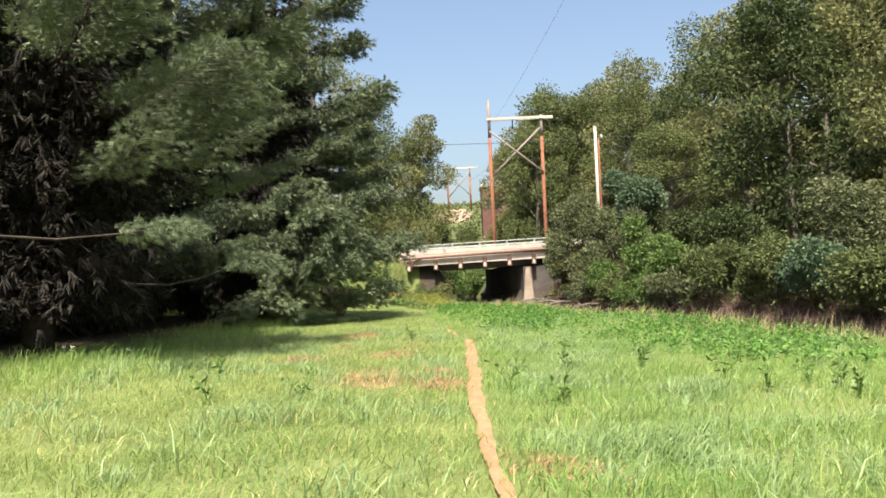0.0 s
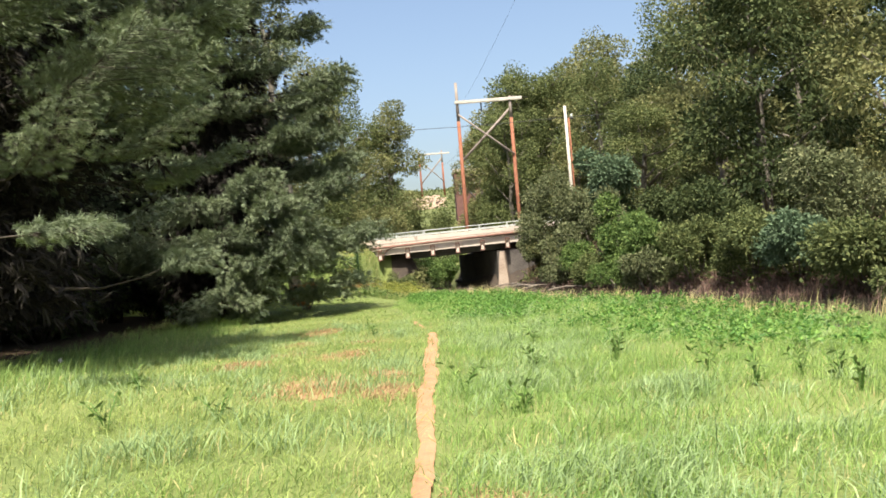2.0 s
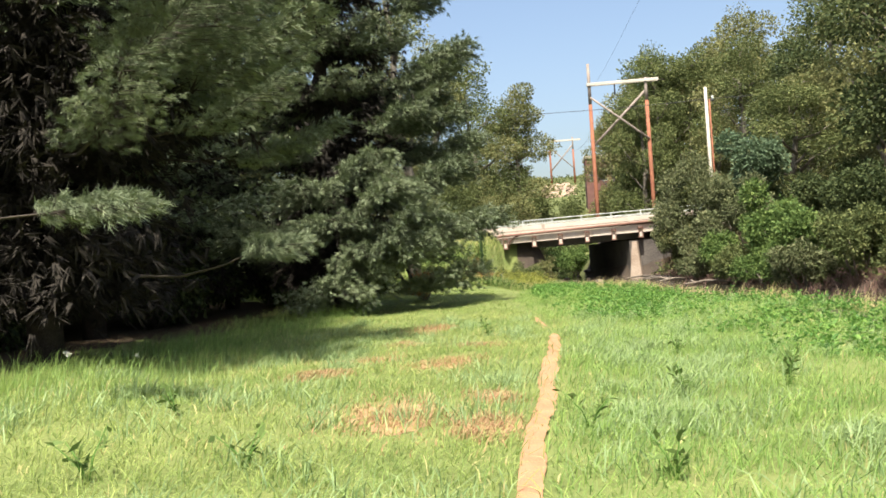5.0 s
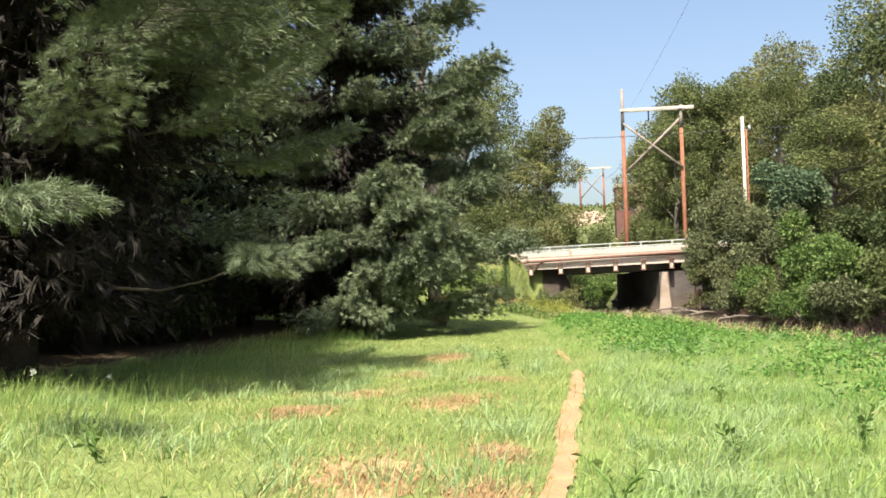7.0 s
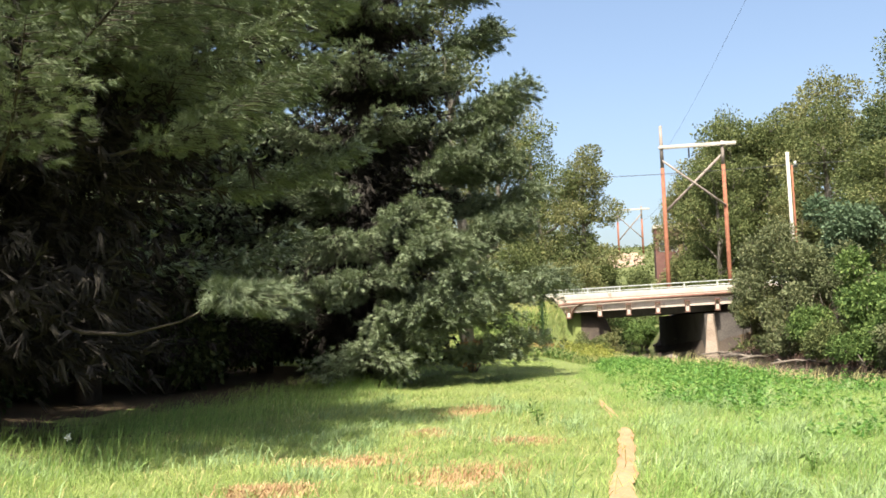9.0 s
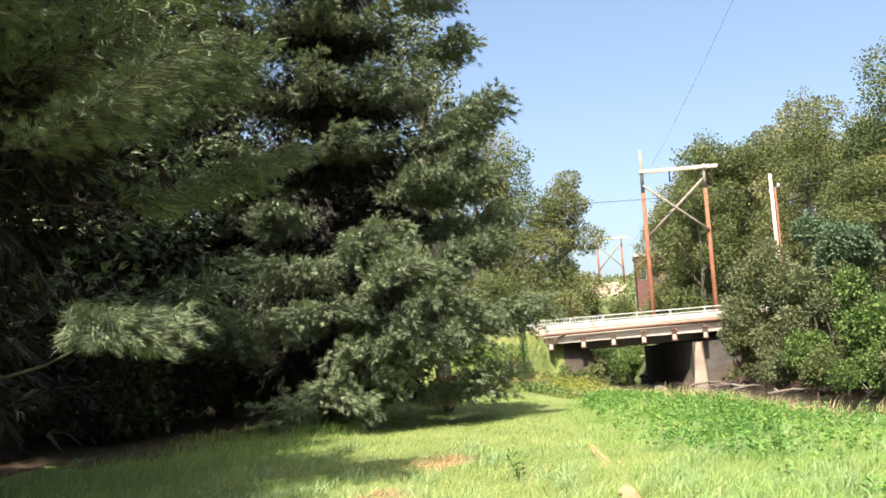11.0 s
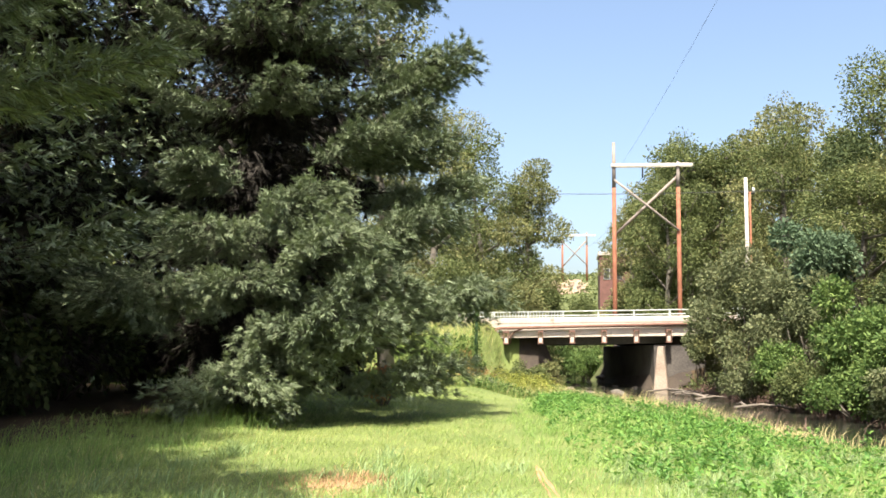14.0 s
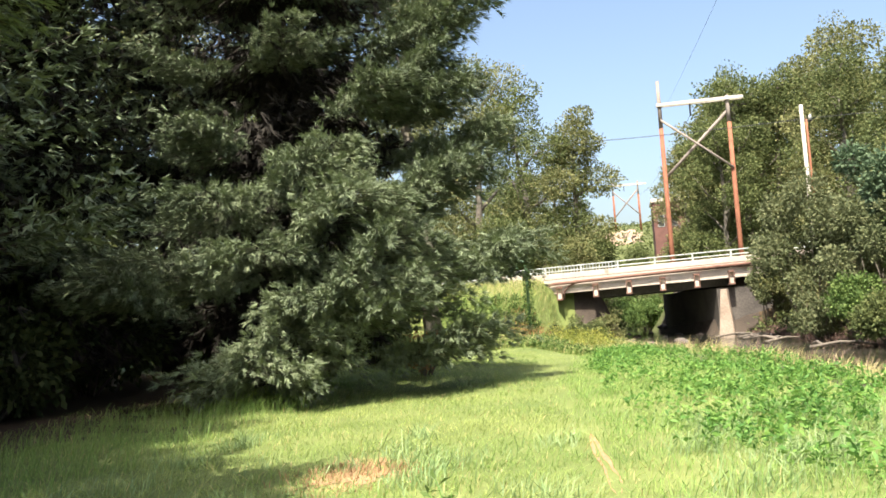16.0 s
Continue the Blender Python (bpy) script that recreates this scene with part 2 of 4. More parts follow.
def ground_z(x, y):
    x, y = np.asarray(x, float), np.asarray(y, float)
    z = 0.33 * step(21, 11, y) * step(4, -3, x) + 0.05 * np.sin(x * 0.7 + 1.3) * np.sin(y * 0.45) + 0.03 * np.sin(x * 1.9 + y * 1.3)
    side = river_side(x, y)
    far = step(2.5, 12, side)
    z = z + far * (0.5 + 1.3 * step(14, 40, side))
    z = z - 0.5 * step(38, 53, y) * step(-3.5, -0.5, x) * step(9, 6, x)
    # the road's embankment
    mid = step(-4.3, -2.4, x) * step(13, 10, x)
    foot, crest = ROAD_Y0 - 6.5 + 6.8 * mid, ROAD_Y0 - 0.5 + 1.2 * mid
    bank = step(0, 1, (y - foot) / (crest - foot)) * step(ROAD_Y1 + 8, ROAD_Y1 + 1, y)
    z = z * (1 - bank) + (DECK_Z - 0.12) * bank
    # the hill behind it
    z = z + 7.6 * step(84, 195, y) * step(60, 20, np.abs(x - 4)) + 10 * step(90, 210, y) * step(12, 70, x) + 9 * step(22, 110, side) * step(-20, 40, y) + 2.5 * step(110, 300, y)
    # the river's channel
    cut = step(RIVER_HALF + 1.5, RIVER_HALF - 0.9, np.abs(side))
    return z * (1 - cut) + (-1.1) * cut


def ground():
    def axis(lo, hi, fine_lo, fine_hi, d):
        fine = np.arange(fine_lo, fine_hi, d)
        g = d * 1.22 ** np.arange(1, 60)
        up, down = fine_hi + np.cumsum(g), fine_lo - np.cumsum(g)
        return np.concatenate([down[down > lo][::-1], fine, up[up < hi]])
    xs, ys = axis(-1800, 1800, -26, 42, 0.5), axis(-1800, 1800, -8, 86, 0.5)
    X, Y = np.meshgrid(xs, ys)
    Z = ground_z(X, Y)
    v = np.stack([X, Y, Z], -1).reshape(-1, 3)
    w = len(xs)
    i = (np.arange(len(ys) - 1)[:, None] * w + np.arange(w - 1)[None]).ravel()
    f = np.stack([i, i + 1, i + 1 + w, i + w], -1)
    me = mesh_np("ground", v, f, M_SOIL)
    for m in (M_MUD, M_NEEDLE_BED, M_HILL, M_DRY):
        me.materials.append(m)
    c = v[f].mean(1)
    side = river_side(c[:, 0], c[:, 1])
    idx = np.zeros(len(f), np.int32)
    idx[(np.abs(side) < RIVER_HALF + 2.2) & (c[:, 1] < 130)] = 1
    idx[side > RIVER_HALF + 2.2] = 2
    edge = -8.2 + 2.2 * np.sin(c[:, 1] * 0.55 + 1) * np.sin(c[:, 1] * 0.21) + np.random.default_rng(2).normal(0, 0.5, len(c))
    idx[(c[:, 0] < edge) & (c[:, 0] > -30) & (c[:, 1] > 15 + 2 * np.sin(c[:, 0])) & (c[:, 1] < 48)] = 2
    idx[(c[:, 1] > ROAD_Y1 + 2)] = 3
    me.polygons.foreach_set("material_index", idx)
    ob = smooth(new("ground", me))
    tagged(ob, "grassy meadow ground sloping to a river channel", "ground", kind="structure")


ground()


def water():
    pts, n = [], []
    line = RIVER
    tan = np.gradient(line, axis=0)
    nor = np.stack([tan[:, 1], -tan[:, 0]], 1) / np.linalg.norm(tan, axis=1)[:, None]
    left, right = line - nor * (RIVER_HALF + 0.9), line + nor * (RIVER_HALF + 0.9)
    v = [(*p, WATER_Z) for p in left] + [(*p, WATER_Z) for p in right]
    k = len(line)
    f = [(i, i + 1, k + i + 1, k + i) for i in range(k - 1)]
    ob = new("water", mesh_np("water", v, f, M_WATER))
    tagged(ob, "dark shallow river water between muddy banks", "water", kind="structure")


water()


def path():
    """The worn strip of bare soil, in two stretches with ragged edges."""
    rng = np.random.default_rng(3)
    for a, b, w0, ease in ((-1.0, 20.0, 0.088, 13.0), (22.0, 25.6, 0.055, 0.6)):
        ys = np.arange(a, b, 0.06)
        xs = np.interp(ys, PATH_LINE[:, 1], PATH_LINE[:, 0]) + 0.014 * np.sin(ys * 1.7) + 0.007 * np.sin(ys * 4.1)
        fade = np.clip(np.minimum((ys - a) / ease, (b - ys) / 0.6), 0.05, 1)
        soft_noise = lambda: np.convolve(rng.standard_normal(len(ys) + 8), np.ones(9) / 3, "valid")
        wl_ = w0 * fade * np.clip(1 + 0.15 * soft_noise(), 0.4, 1.5)
        wr = w0 * fade * np.clip(1 + 0.15 * soft_noise(), 0.4, 1.5)
        cols = []
        for q in (-1.0, -0.5, 0.0, 0.5, 1.0):
            x = xs + np.where(q < 0, q * wl_, q * wr)
            cols.append(np.stack([x, ys, ground_z(x, ys) + (0.03 if a < 0 else 0.008) - 0.012 * (1 - abs(q))], -1))
        v = np.stack(cols, 1).reshape(-1, 3)
        i = (np.arange(len(ys) - 1)[:, None] * 5 + np.arange(4)[None]).ravel()
        f = np.stack([i, i + 1, i + 6, i + 5], -1)
        ob = smooth(new("path", mesh_np("path", v, f, M_PATH)))
        tagged(ob, "narrow worn footpath of bare tan soil in grass", "path", kind="structure")


path()


# ---- plants ----
def blades(name, xy, height, width, mat, lean=0.35, seed=0, z=None, wind=(0.25, 0.1)):
    """Grass blades: five corners and three triangles each, bent over at the tip."""
    rng = np.random.default_rng(seed)
    n = len(xy)
    base = np.stack([xy[:, 0], xy[:, 1], ground_z(xy[:, 0], xy[:, 1]) - 0.01 if z is None else z], -1)
    h = height * rng.uniform(0.45, 1.3, n) * (0.6 + 0.8 * patchy(xy[:, 0], xy[:, 1], 1.3, 77))
    w = width * rng.uniform(0.7, 1.3, n)
    a = rng.uniform(0, 2 * np.pi, n)
    side = np.stack([np.cos(a), np.sin(a), 0 * a], -1)
    b = rng.uniform(0, 2 * np.pi, n)
    ln = np.abs(rng.normal(0, lean, n))
    out = np.stack([np.cos(b) * ln + wind[0], np.sin(b) * ln + wind[1], 0 * b], -1)
    mid = base + out * (h * 0.35)[:, None] + np.stack([0 * h, 0 * h, h * 0.62], -1)
    tip = base + out * (h * 1.0)[:, None] + np.stack([0 * h, 0 * h, h * (1.0 - 0.25 * np.minimum(1, ln))], -1)
    s = side * (w / 2)[:, None]
    v = np.stack([base - s, base + s, mid - s * 0.85, mid + s * 0.85, tip], 1).reshape(-1, 3)
    i = np.arange(n)[:, None] * 5
    f = (i[:, :, None] + np.array([[0, 1, 3], [0, 3, 2], [2, 3, 4]])[None]).reshape(-1, 3)
    return mesh_np(name, v, f, mat)


def patchy(x, y, s, seed):
    """A slow wave pattern between 0 and 1, for uneven growth."""
    r = np.random.default_rng(seed)
    v = 0
    for _ in range(5):
        a, p, k = r.uniform(0, 6.28), r.uniform(0, 6.28), r.uniform(0.6, 1.7) / s
        v = v + np.sin((x * np.cos(a) + y * np.sin(a)) * k * 6.28 + p)
    return np.clip(0.5 + v / 5, 0, 1)


def scatter(n, x0, x1, y0, y1, keep, seed):
    rng = np.random.default_rng(seed)
    x, y = rng.uniform(x0, x1, n), rng.uniform(y0, y1, n)
    ok = rng.uniform(0, 1, n) < keep(x, y)
    return np.stack([x[ok], y[ok]], -1)


def bank_gap(x, y):
    """Metres of near bank left before the water."""
    return -river_side(x, y) - RIVER_HALF - 0.3


def path_x(y):
    return np.interp(y, PATH_LINE[:, 1], PATH_LINE[:, 0])


def off_path(x, y, w=0.10):
    d = np.abs(x - path_x(y))
    worn = step(2.0, 8.0, y)
    return np.where(y < 20.2, 1 - (1 - step(w * 0.4, w + 0.05, d)) * (0.5 + 0.46 * worn), np.where((y > 21.8) & (y < 25.8), 0.12 + 0.88 * step(0.02, 0.14, d), 0.35 + 0.65 * step(0.05, 0.3, d)))


def meadow():
    grown = lambda x, y: np.clip(bank_gap(x, y) / 0.6, 0, 1) * off_path(x, y)
    near_fall = lambda y: np.clip(1.15 - y / 42, 0.25, 1)
    left = lambda x, y: step(0.6, -0.4, x - path_x(y))
    shade = lambda x: step(-10.5, -6.5, x)
    a = scatter(720000, -12, 3, 2.0, 58, lambda x, y: grown(x, y) * near_fall(y) * (0.12 + 0.88 * left(x, y)) * shade(x) * (0.45 + 0.55 * patchy(x, y, 3, 5)) * (1 - 0.5 * dry(x, y)), 11)
    tagged(new("grass", blades("grass", a, 0.10, 0.007, M_GRASS, 1.8, 1)), "short sunlit green meadow grass", "grass", kind="stuff")
    b = scatter(560000, -1, 15, 2.0, 48, lambda x, y: grown(x, y) * near_fall(y) * (1 - left(x, y)) * (0.4 + 0.6 * patchy(x, y, 4, 8)), 12)
    tagged(new("grass", blades("tall_grass", b, 0.145, 0.0075, M_GRASS_TALL, 1.3, 2)), "taller bright green meadow grass", "grass", kind="stuff")
    c = scatter(170000, -12, 5, 2.5, 36, lambda x, y: grown(x, y) * near_fall(y) * shade(x) * np.maximum(0.24 * patchy(x, y, 2, 6), 0.3 * dry(x, y)), 13)
    tagged(new("dry_grass", blades("dry_grass", c, 0.10, 0.009, M_STRAW, 0.9, 3)), "straw-coloured dry grass among the green", "grass", kind="stuff")
    e = scatter(60000, -12, -3, 10, 36, lambda x, y: step(-9.5, -7.5, x) * step(-4.0, -6.0, x + 0.06 * (y - 20)) * (0.08 + 0.5 * patchy(x, y, 2, 9)), 14)
    tagged(new("seeding_grass", blades("seeding_grass", e, 0.30, 0.008, M_GRASS_TALL, 0.8, 6)), "long seeding grass at the edge of the pines' shade", "grass", kind="stuff")
    rd = np.random.default_rng(15)
    d = np.concatenate([np.stack([rd.normal(cx, 0.42 * r, 1300), rd.normal(cy, 0.62 * r, 1300)], -1) for cx, cy, r in DRY_SPOTS])
    tagged(new("dead_turf", blades("dead_turf", d, 0.075, 0.009, M_DRY, 1.0, 7)), "reddish tan dead turf in dry patches", "grass", kind="stuff")
    # bluish tussocks
    rng = np.random.default_rng(21)
    pts = []
    for k in range(330):
        x, y = rng.uniform(-5, 8), rng.uniform(3.5, 27)
        if k % 3 == 0:
            x = abs(rng.normal(0, 1.6)) + 0.9
        if abs(x - path_x(y)) < 0.35 or bank_gap(x, y) < 1.5:
            continue
        r, m = rng.uniform(0.09, 0.26), int(rng.integers(40, 110))
        pts.append(np.stack([rng.normal(x, r, m), rng.normal(y, r * 1.2, m)], -1))
    for x, y in TUSSOCKS:
        pts.append(np.stack([rng.normal(x, 0.26, 330), rng.normal(y, 0.3, 330)], -1))
    tagged(new("grass_tussocks", blades("grass_tussocks", np.concatenate(pts), 0.19, 0.009, M_BLUE_GRASS, 1.3, 4)), "bluish green grass tussocks in the meadow", "grass", kind="stuff")
    f = scatter(90000, -12, 9, -9, 2.2, lambda x, y: 0.3 + 0.7 * patchy(x, y, 3, 5), 16)
    tagged(new("grass", blades("grass_behind", f, 0.16, 0.014, M_GRASS, 1.1, 8)), "short green meadow grass behind the start of the walk", "grass", kind="stuff")


TUSSOCKS = ((0.92, 6.7), (1.4, 6.9), (1.14, 11.9), (1.5, 14.7), (-0.25, 13.4), (-5.5, 15.4), (1.9, 13.6), (2.3, 15.2))
DRY_SPOTS = ((-1.0, 11.2, 0.75), (-0.14, 10.75, 0.35), (-2.5, 16.7, 0.85), (-1.1, 15.5, 0.7), (-2.3, 13.9, 0.4), (-2.2, 23.2, 0.7), (-0.9, 18.5, 0.5), (-2.3, 19.9, 0.4), (0.75, 6.0, 0.45), (-0.2, 12.3, 0.3))


def dry(x, y):
    v = 0 * x
    for cx, cy, r in DRY_SPOTS:
        v = np.maximum(v, step(1.0, 0.25, np.hypot(x - cx, (y - cy) * 0.55) / r))
    return v


def dry_ground():
    for k, (cx, cy, r) in enumerate(DRY_SPOTS):
        rng = np.random.default_rng(60 + k)
        n = 60
        a = np.linspace(0, 2 * np.pi, n, endpoint=False)
        rr = r * 0.42 * (1 + 0.35 * np.convolve(np.tile(rng.standard_normal(n), 2), np.ones(7) / 3.5, "same")[20:20 + n])
        v = [(cx, cy)] + [(cx + q * math.cos(t), cy + 1.5 * q * math.sin(t)) for q, t in zip(rr, a)]
        v = [(x, y, float(ground_z(x, y)) + 0.006) for x, y in v]
        f = [(0, 1 + i, 1 + (i + 1) % n) for i in range(n)]
        tagged(smooth(new("bare_patch", mesh_np("bare_patch", v, f, M_DRY))), "dry bare patch of thatch in the grass", "bare patch", "dry patches", "structure")


dry_ground()
meadow()


def leaves(name, centres, normals_out, size, mat, seed, droop=0.3, aspect=0.55):
    """Leaves as pointed quads of two triangles round given points."""
    rng = np.random.default_rng(seed)
    n = len(centres)
    d = normals_out + rng.normal(0, 0.7, (n, 3))
    d[:, 2] -= droop
    d /= np.linalg.norm(d, axis=1)[:, None] + 1e-9
    up = rng.normal(0, 1, (n, 3))
    up[:, 2] += 0.8
    s = np.cross(d, up)
    s /= np.linalg.norm(s, axis=1)[:, None] + 1e-9
    L = size * rng.uniform(0.6, 1.35, n)
    m = centres + d * (L * 0.5)[:, None]
    fold = np.cross(s, d) * (L * 0.08)[:, None]
    v = np.stack([centres, m - s * (L * aspect / 2)[:, None] + fold, centres + d * L[:, None], m + s * (L * aspect / 2)[:, None] + fold], 1).reshape(-1, 3)
    f = np.arange(n)[:, None] * 4 + np.array([[0, 1, 2, 3]])
    return mesh_np(name, v, f, mat)


def crown_points(lobes, n, rng, shell=0.5):
    """Points in the outer shell of a set of ellipsoid lobes, thinned by a lumpy noise so that gaps open."""
    lobes = np.asarray(lobes, float)
    vol = (lobes[:, 3] * lobes[:, 4]) ** 1.0
    pick = rng.choice(len(lobes), n, p=vol / vol.sum())
    d = rng.normal(0, 1, (n, 3))
    d /= np.linalg.norm(d, axis=1)[:, None]
    bumps = 1 + 0.18 * np.sin(d[:, 0] * 9 + pick) * np.sin(d[:, 1] * 8 + 2 * pick) + 0.12 * np.sin(d[:, 2] * 13 + pick)
    r = (1 - shell * rng.uniform(0, 1, n) ** 1.6) * bumps
    c = lobes[pick]
    p = c[:, :3] + d * r[:, None] * c[:, [3, 3, 4]]
    return p, d


def broadleaf(name, label, at, height, radius, mat, seed, leaf=0.28, count=9000, low=0.25, group="", category="tree", lean=0.0):
    """A tree with a tapered trunk, limbs, and a crown of leaves on lobes."""
    rng = np.random.default_rng(seed)
    t = thing(name, label, category, (at[0], at[1], float(ground_z(at[0], at[1])) - 0.1), group)
    top = height * 0.8
    wob = rng.normal(0, 0.03 * height, (6, 2))
    wob[0] = 0
    zz = np.linspace(0, top, 6)
    spine = np.stack([np.cumsum(wob[:, 0]) * 0.4 + lean * zz, np.cumsum(wob[:, 1]) * 0.4, zz], -1)
    r0 = 0.018 * height + 0.03
    smooth(part("trunk", tubes("trunk", [(spine, np.linspace(r0, r0 * 0.25, 6))], M_TRUNK, 8), M_TRUNK, t))
    lobes, limbs = [], []
    k = int(7 + radius * 1.6)
    for i in range(k):
        q = (i + 0.5) / k
        z = height * (low + (0.93 - low) * q)
        a = i * 2.4 + rng.uniform(-0.5, 0.5)
        env = math.sin(math.pi * min(0.97, 0.22 + 0.72 * q)) ** 0.7
        reach = radius * env * rng.uniform(0.45, 0.75)
        hub = np.array([np.interp(z, zz, spine[:, 0]), np.interp(z, zz, spine[:, 1]), z])
        c = hub + np.array([math.cos(a) * reach, math.sin(a) * reach, rng.uniform(-0.03, 0.06) * height])
        rr = radius * rng.uniform(0.32, 0.5) * (0.55 + 0.45 * env)
        lobes.append((*c, rr, rr * rng.uniform(0.6, 0.85)))
        start = hub - np.array([0, 0, min(z * 0.35, reach * 0.7)])
        mid = (start + c) / 2 + rng.normal(0, 0.05 * radius, 3)
        limbs.append(([start, mid, c], [r0 * 0.4, r0 * 0.26, r0 * 0.08]))
    lobes.append((*spine[-1], radius * 0.42, height * 0.14))
    for one in limbs:
        smooth(part("limb", tubes("limb", [one], M_TRUNK, 5), M_TRUNK, t))
    p, d = crown_points(lobes, count, rng)
    part("crown", leaves("crown", p, d, leaf, mat, seed + 1), mat, t)
    return t


def bush(name, label, at, height, radius, mat, seed, leaf=0.16, count=5000, group="", stems=True):
    rng = np.random.default_rng(seed)
    t = thing(name, label, "bush", (at[0], at[1], float(ground_z(at[0], at[1])) - 0.08), group)
    lobes, sticks = [], []
    for i in range(int(6 + radius * 2.2)):
        a, q = i * 2.4 + rng.uniform(-0.4, 0.4), rng.uniform(0.1, 0.95)
        reach = radius * math.sqrt(rng.uniform(0.05, 1)) * (1 - 0.45 * q)
        c = np.array([math.cos(a) * reach, math.sin(a) * reach, height * (0.22 + 0.6 * q)])
        rr = radius * rng.uniform(0.28, 0.45)
        lobes.append((*c, rr, min(rr, height * 0.3)))
        b = np.array([c[0] * 0.2, c[1] * 0.2, 0])
        sticks.append(([b, (b + c) / 2 + rng.normal(0, 0.08, 3), c], [0.035, 0.025, 0.008]))
    for one in sticks:
        smooth(part("stem", tubes("stem", [one], M_TRUNK, 5), M_TRUNK, t))
    leaf, count = leaf * 0.82, int(count * 1.4)
    p, d = crown_points(lobes, count, rng, 0.6)
    p[:, 2] = np.maximum(p[:, 2], 0.05)
    part("leaves", leaves("leaves", p, d, leaf, mat, seed + 1), mat, t)
    return t


# ---- white pines ----
def tufts(bases, dirs, rng, needles=16, length=0.13, width=0.006):
    """Bundles of thin needles that fan out round a twig's tip."""
    n = len(bases)
    b = np.repeat(bases, needles, 0)
    d = np.repeat(dirs, needles, 0) + rng.normal(0, 0.32, (n * needles, 3))
    d[:, 2] -= 0.5
    d /= np.linalg.norm(d, axis=1)[:, None] + 1e-9
    L = length * rng.uniform(0.7, 1.2, n * needles)
    s = np.cross(d, rng.normal(0, 0.5, (n * needles, 3)) + np.array((0.0, 0.0, 1.0)))
    s /= np.linalg.norm(s, axis=1)[:, None] + 1e-9
    w = s * width * rng.uniform(0.8, 1.3, (n * needles, 1))
    b = b + rng.normal(0, 0.016, b.shape)
    return np.stack([b - w, b + w, b + d * L[:, None]], 1).reshape(-1, 3)


def pine_bough(rng, root, yaw, length, rise, sub, tuft_gap, bare=0.42, spread=1.0):
    """One bough: a bending branch, bare near the trunk, with a flat dense spray of twigs on its outer part, and where its tufts sit."""
    n = 7
    s = np.linspace(0, 1, n)
    hdir = np.array([math.cos(yaw), math.sin(yaw), 0])
    sway = rng.normal(0, 0.05)
    perp = np.array([-hdir[1], hdir[0], 0])
    z = length * (rise * s - 0.10 * np.sin(s * math.pi) + 0.09 * s ** 3)
    pts = root + hdir * (s * length)[:, None] + perp * (sway * length * s ** 2)[:, None]
    pts[:, 2] += z
    r = min(0.05, 0.010 * length + 0.006)
    lines = [(pts, np.linspace(r, 0.006, n))]
    bases, dirs = [], []
    inner = bare + rng.uniform(-0.05, 0.1)
    for k in range(sub):
        q = inner + (1 - inner) * (k + rng.uniform(0, 0.9)) / sub
        p0 = np.array([np.interp(q, s, pts[:, c]) for c in range(3)])
        sgn = 1 if k % 2 else -1
        side = hdir * rng.uniform(0.55, 1.0) + perp * sgn * rng.uniform(0.35, 1.0)
        side /= np.linalg.norm(side)
        u0 = (q - inner) / (1 - inner)
        tl = max(0.24, spread * length * rng.uniform(0.13, 0.22) * (0.55 + 0.9 * math.sin(math.pi * (0.2 + 0.72 * u0))))
        e = np.array([0, 0, tl * rng.uniform(-0.22, 0.08)])
        tp = np.stack([p0, p0 + side * tl * 0.55 + e * 0.2, p0 + side * tl + e])
        lines.append((tp, [0.007, 0.005, 0.003]))
        m = max(3, int(tl / tuft_gap))
        for j in range(m):
            u = 0.15 + 0.9 * (j + rng.uniform(0, 1)) / m
            b = p0 + side * tl * u + e * u
            off = perp * rng.normal(0, 0.08) + hdir * rng.normal(0, 0.06) + np.array([0, 0, rng.uniform(-0.10, 0.24) * min(1.0, tl)])
            bases.append(b + off)
            dd = side * 0.8 + off * 3 + np.array([0, 0, 0.22])
            dirs.append(dd / np.linalg.norm(dd))
    return lines, bases, dirs


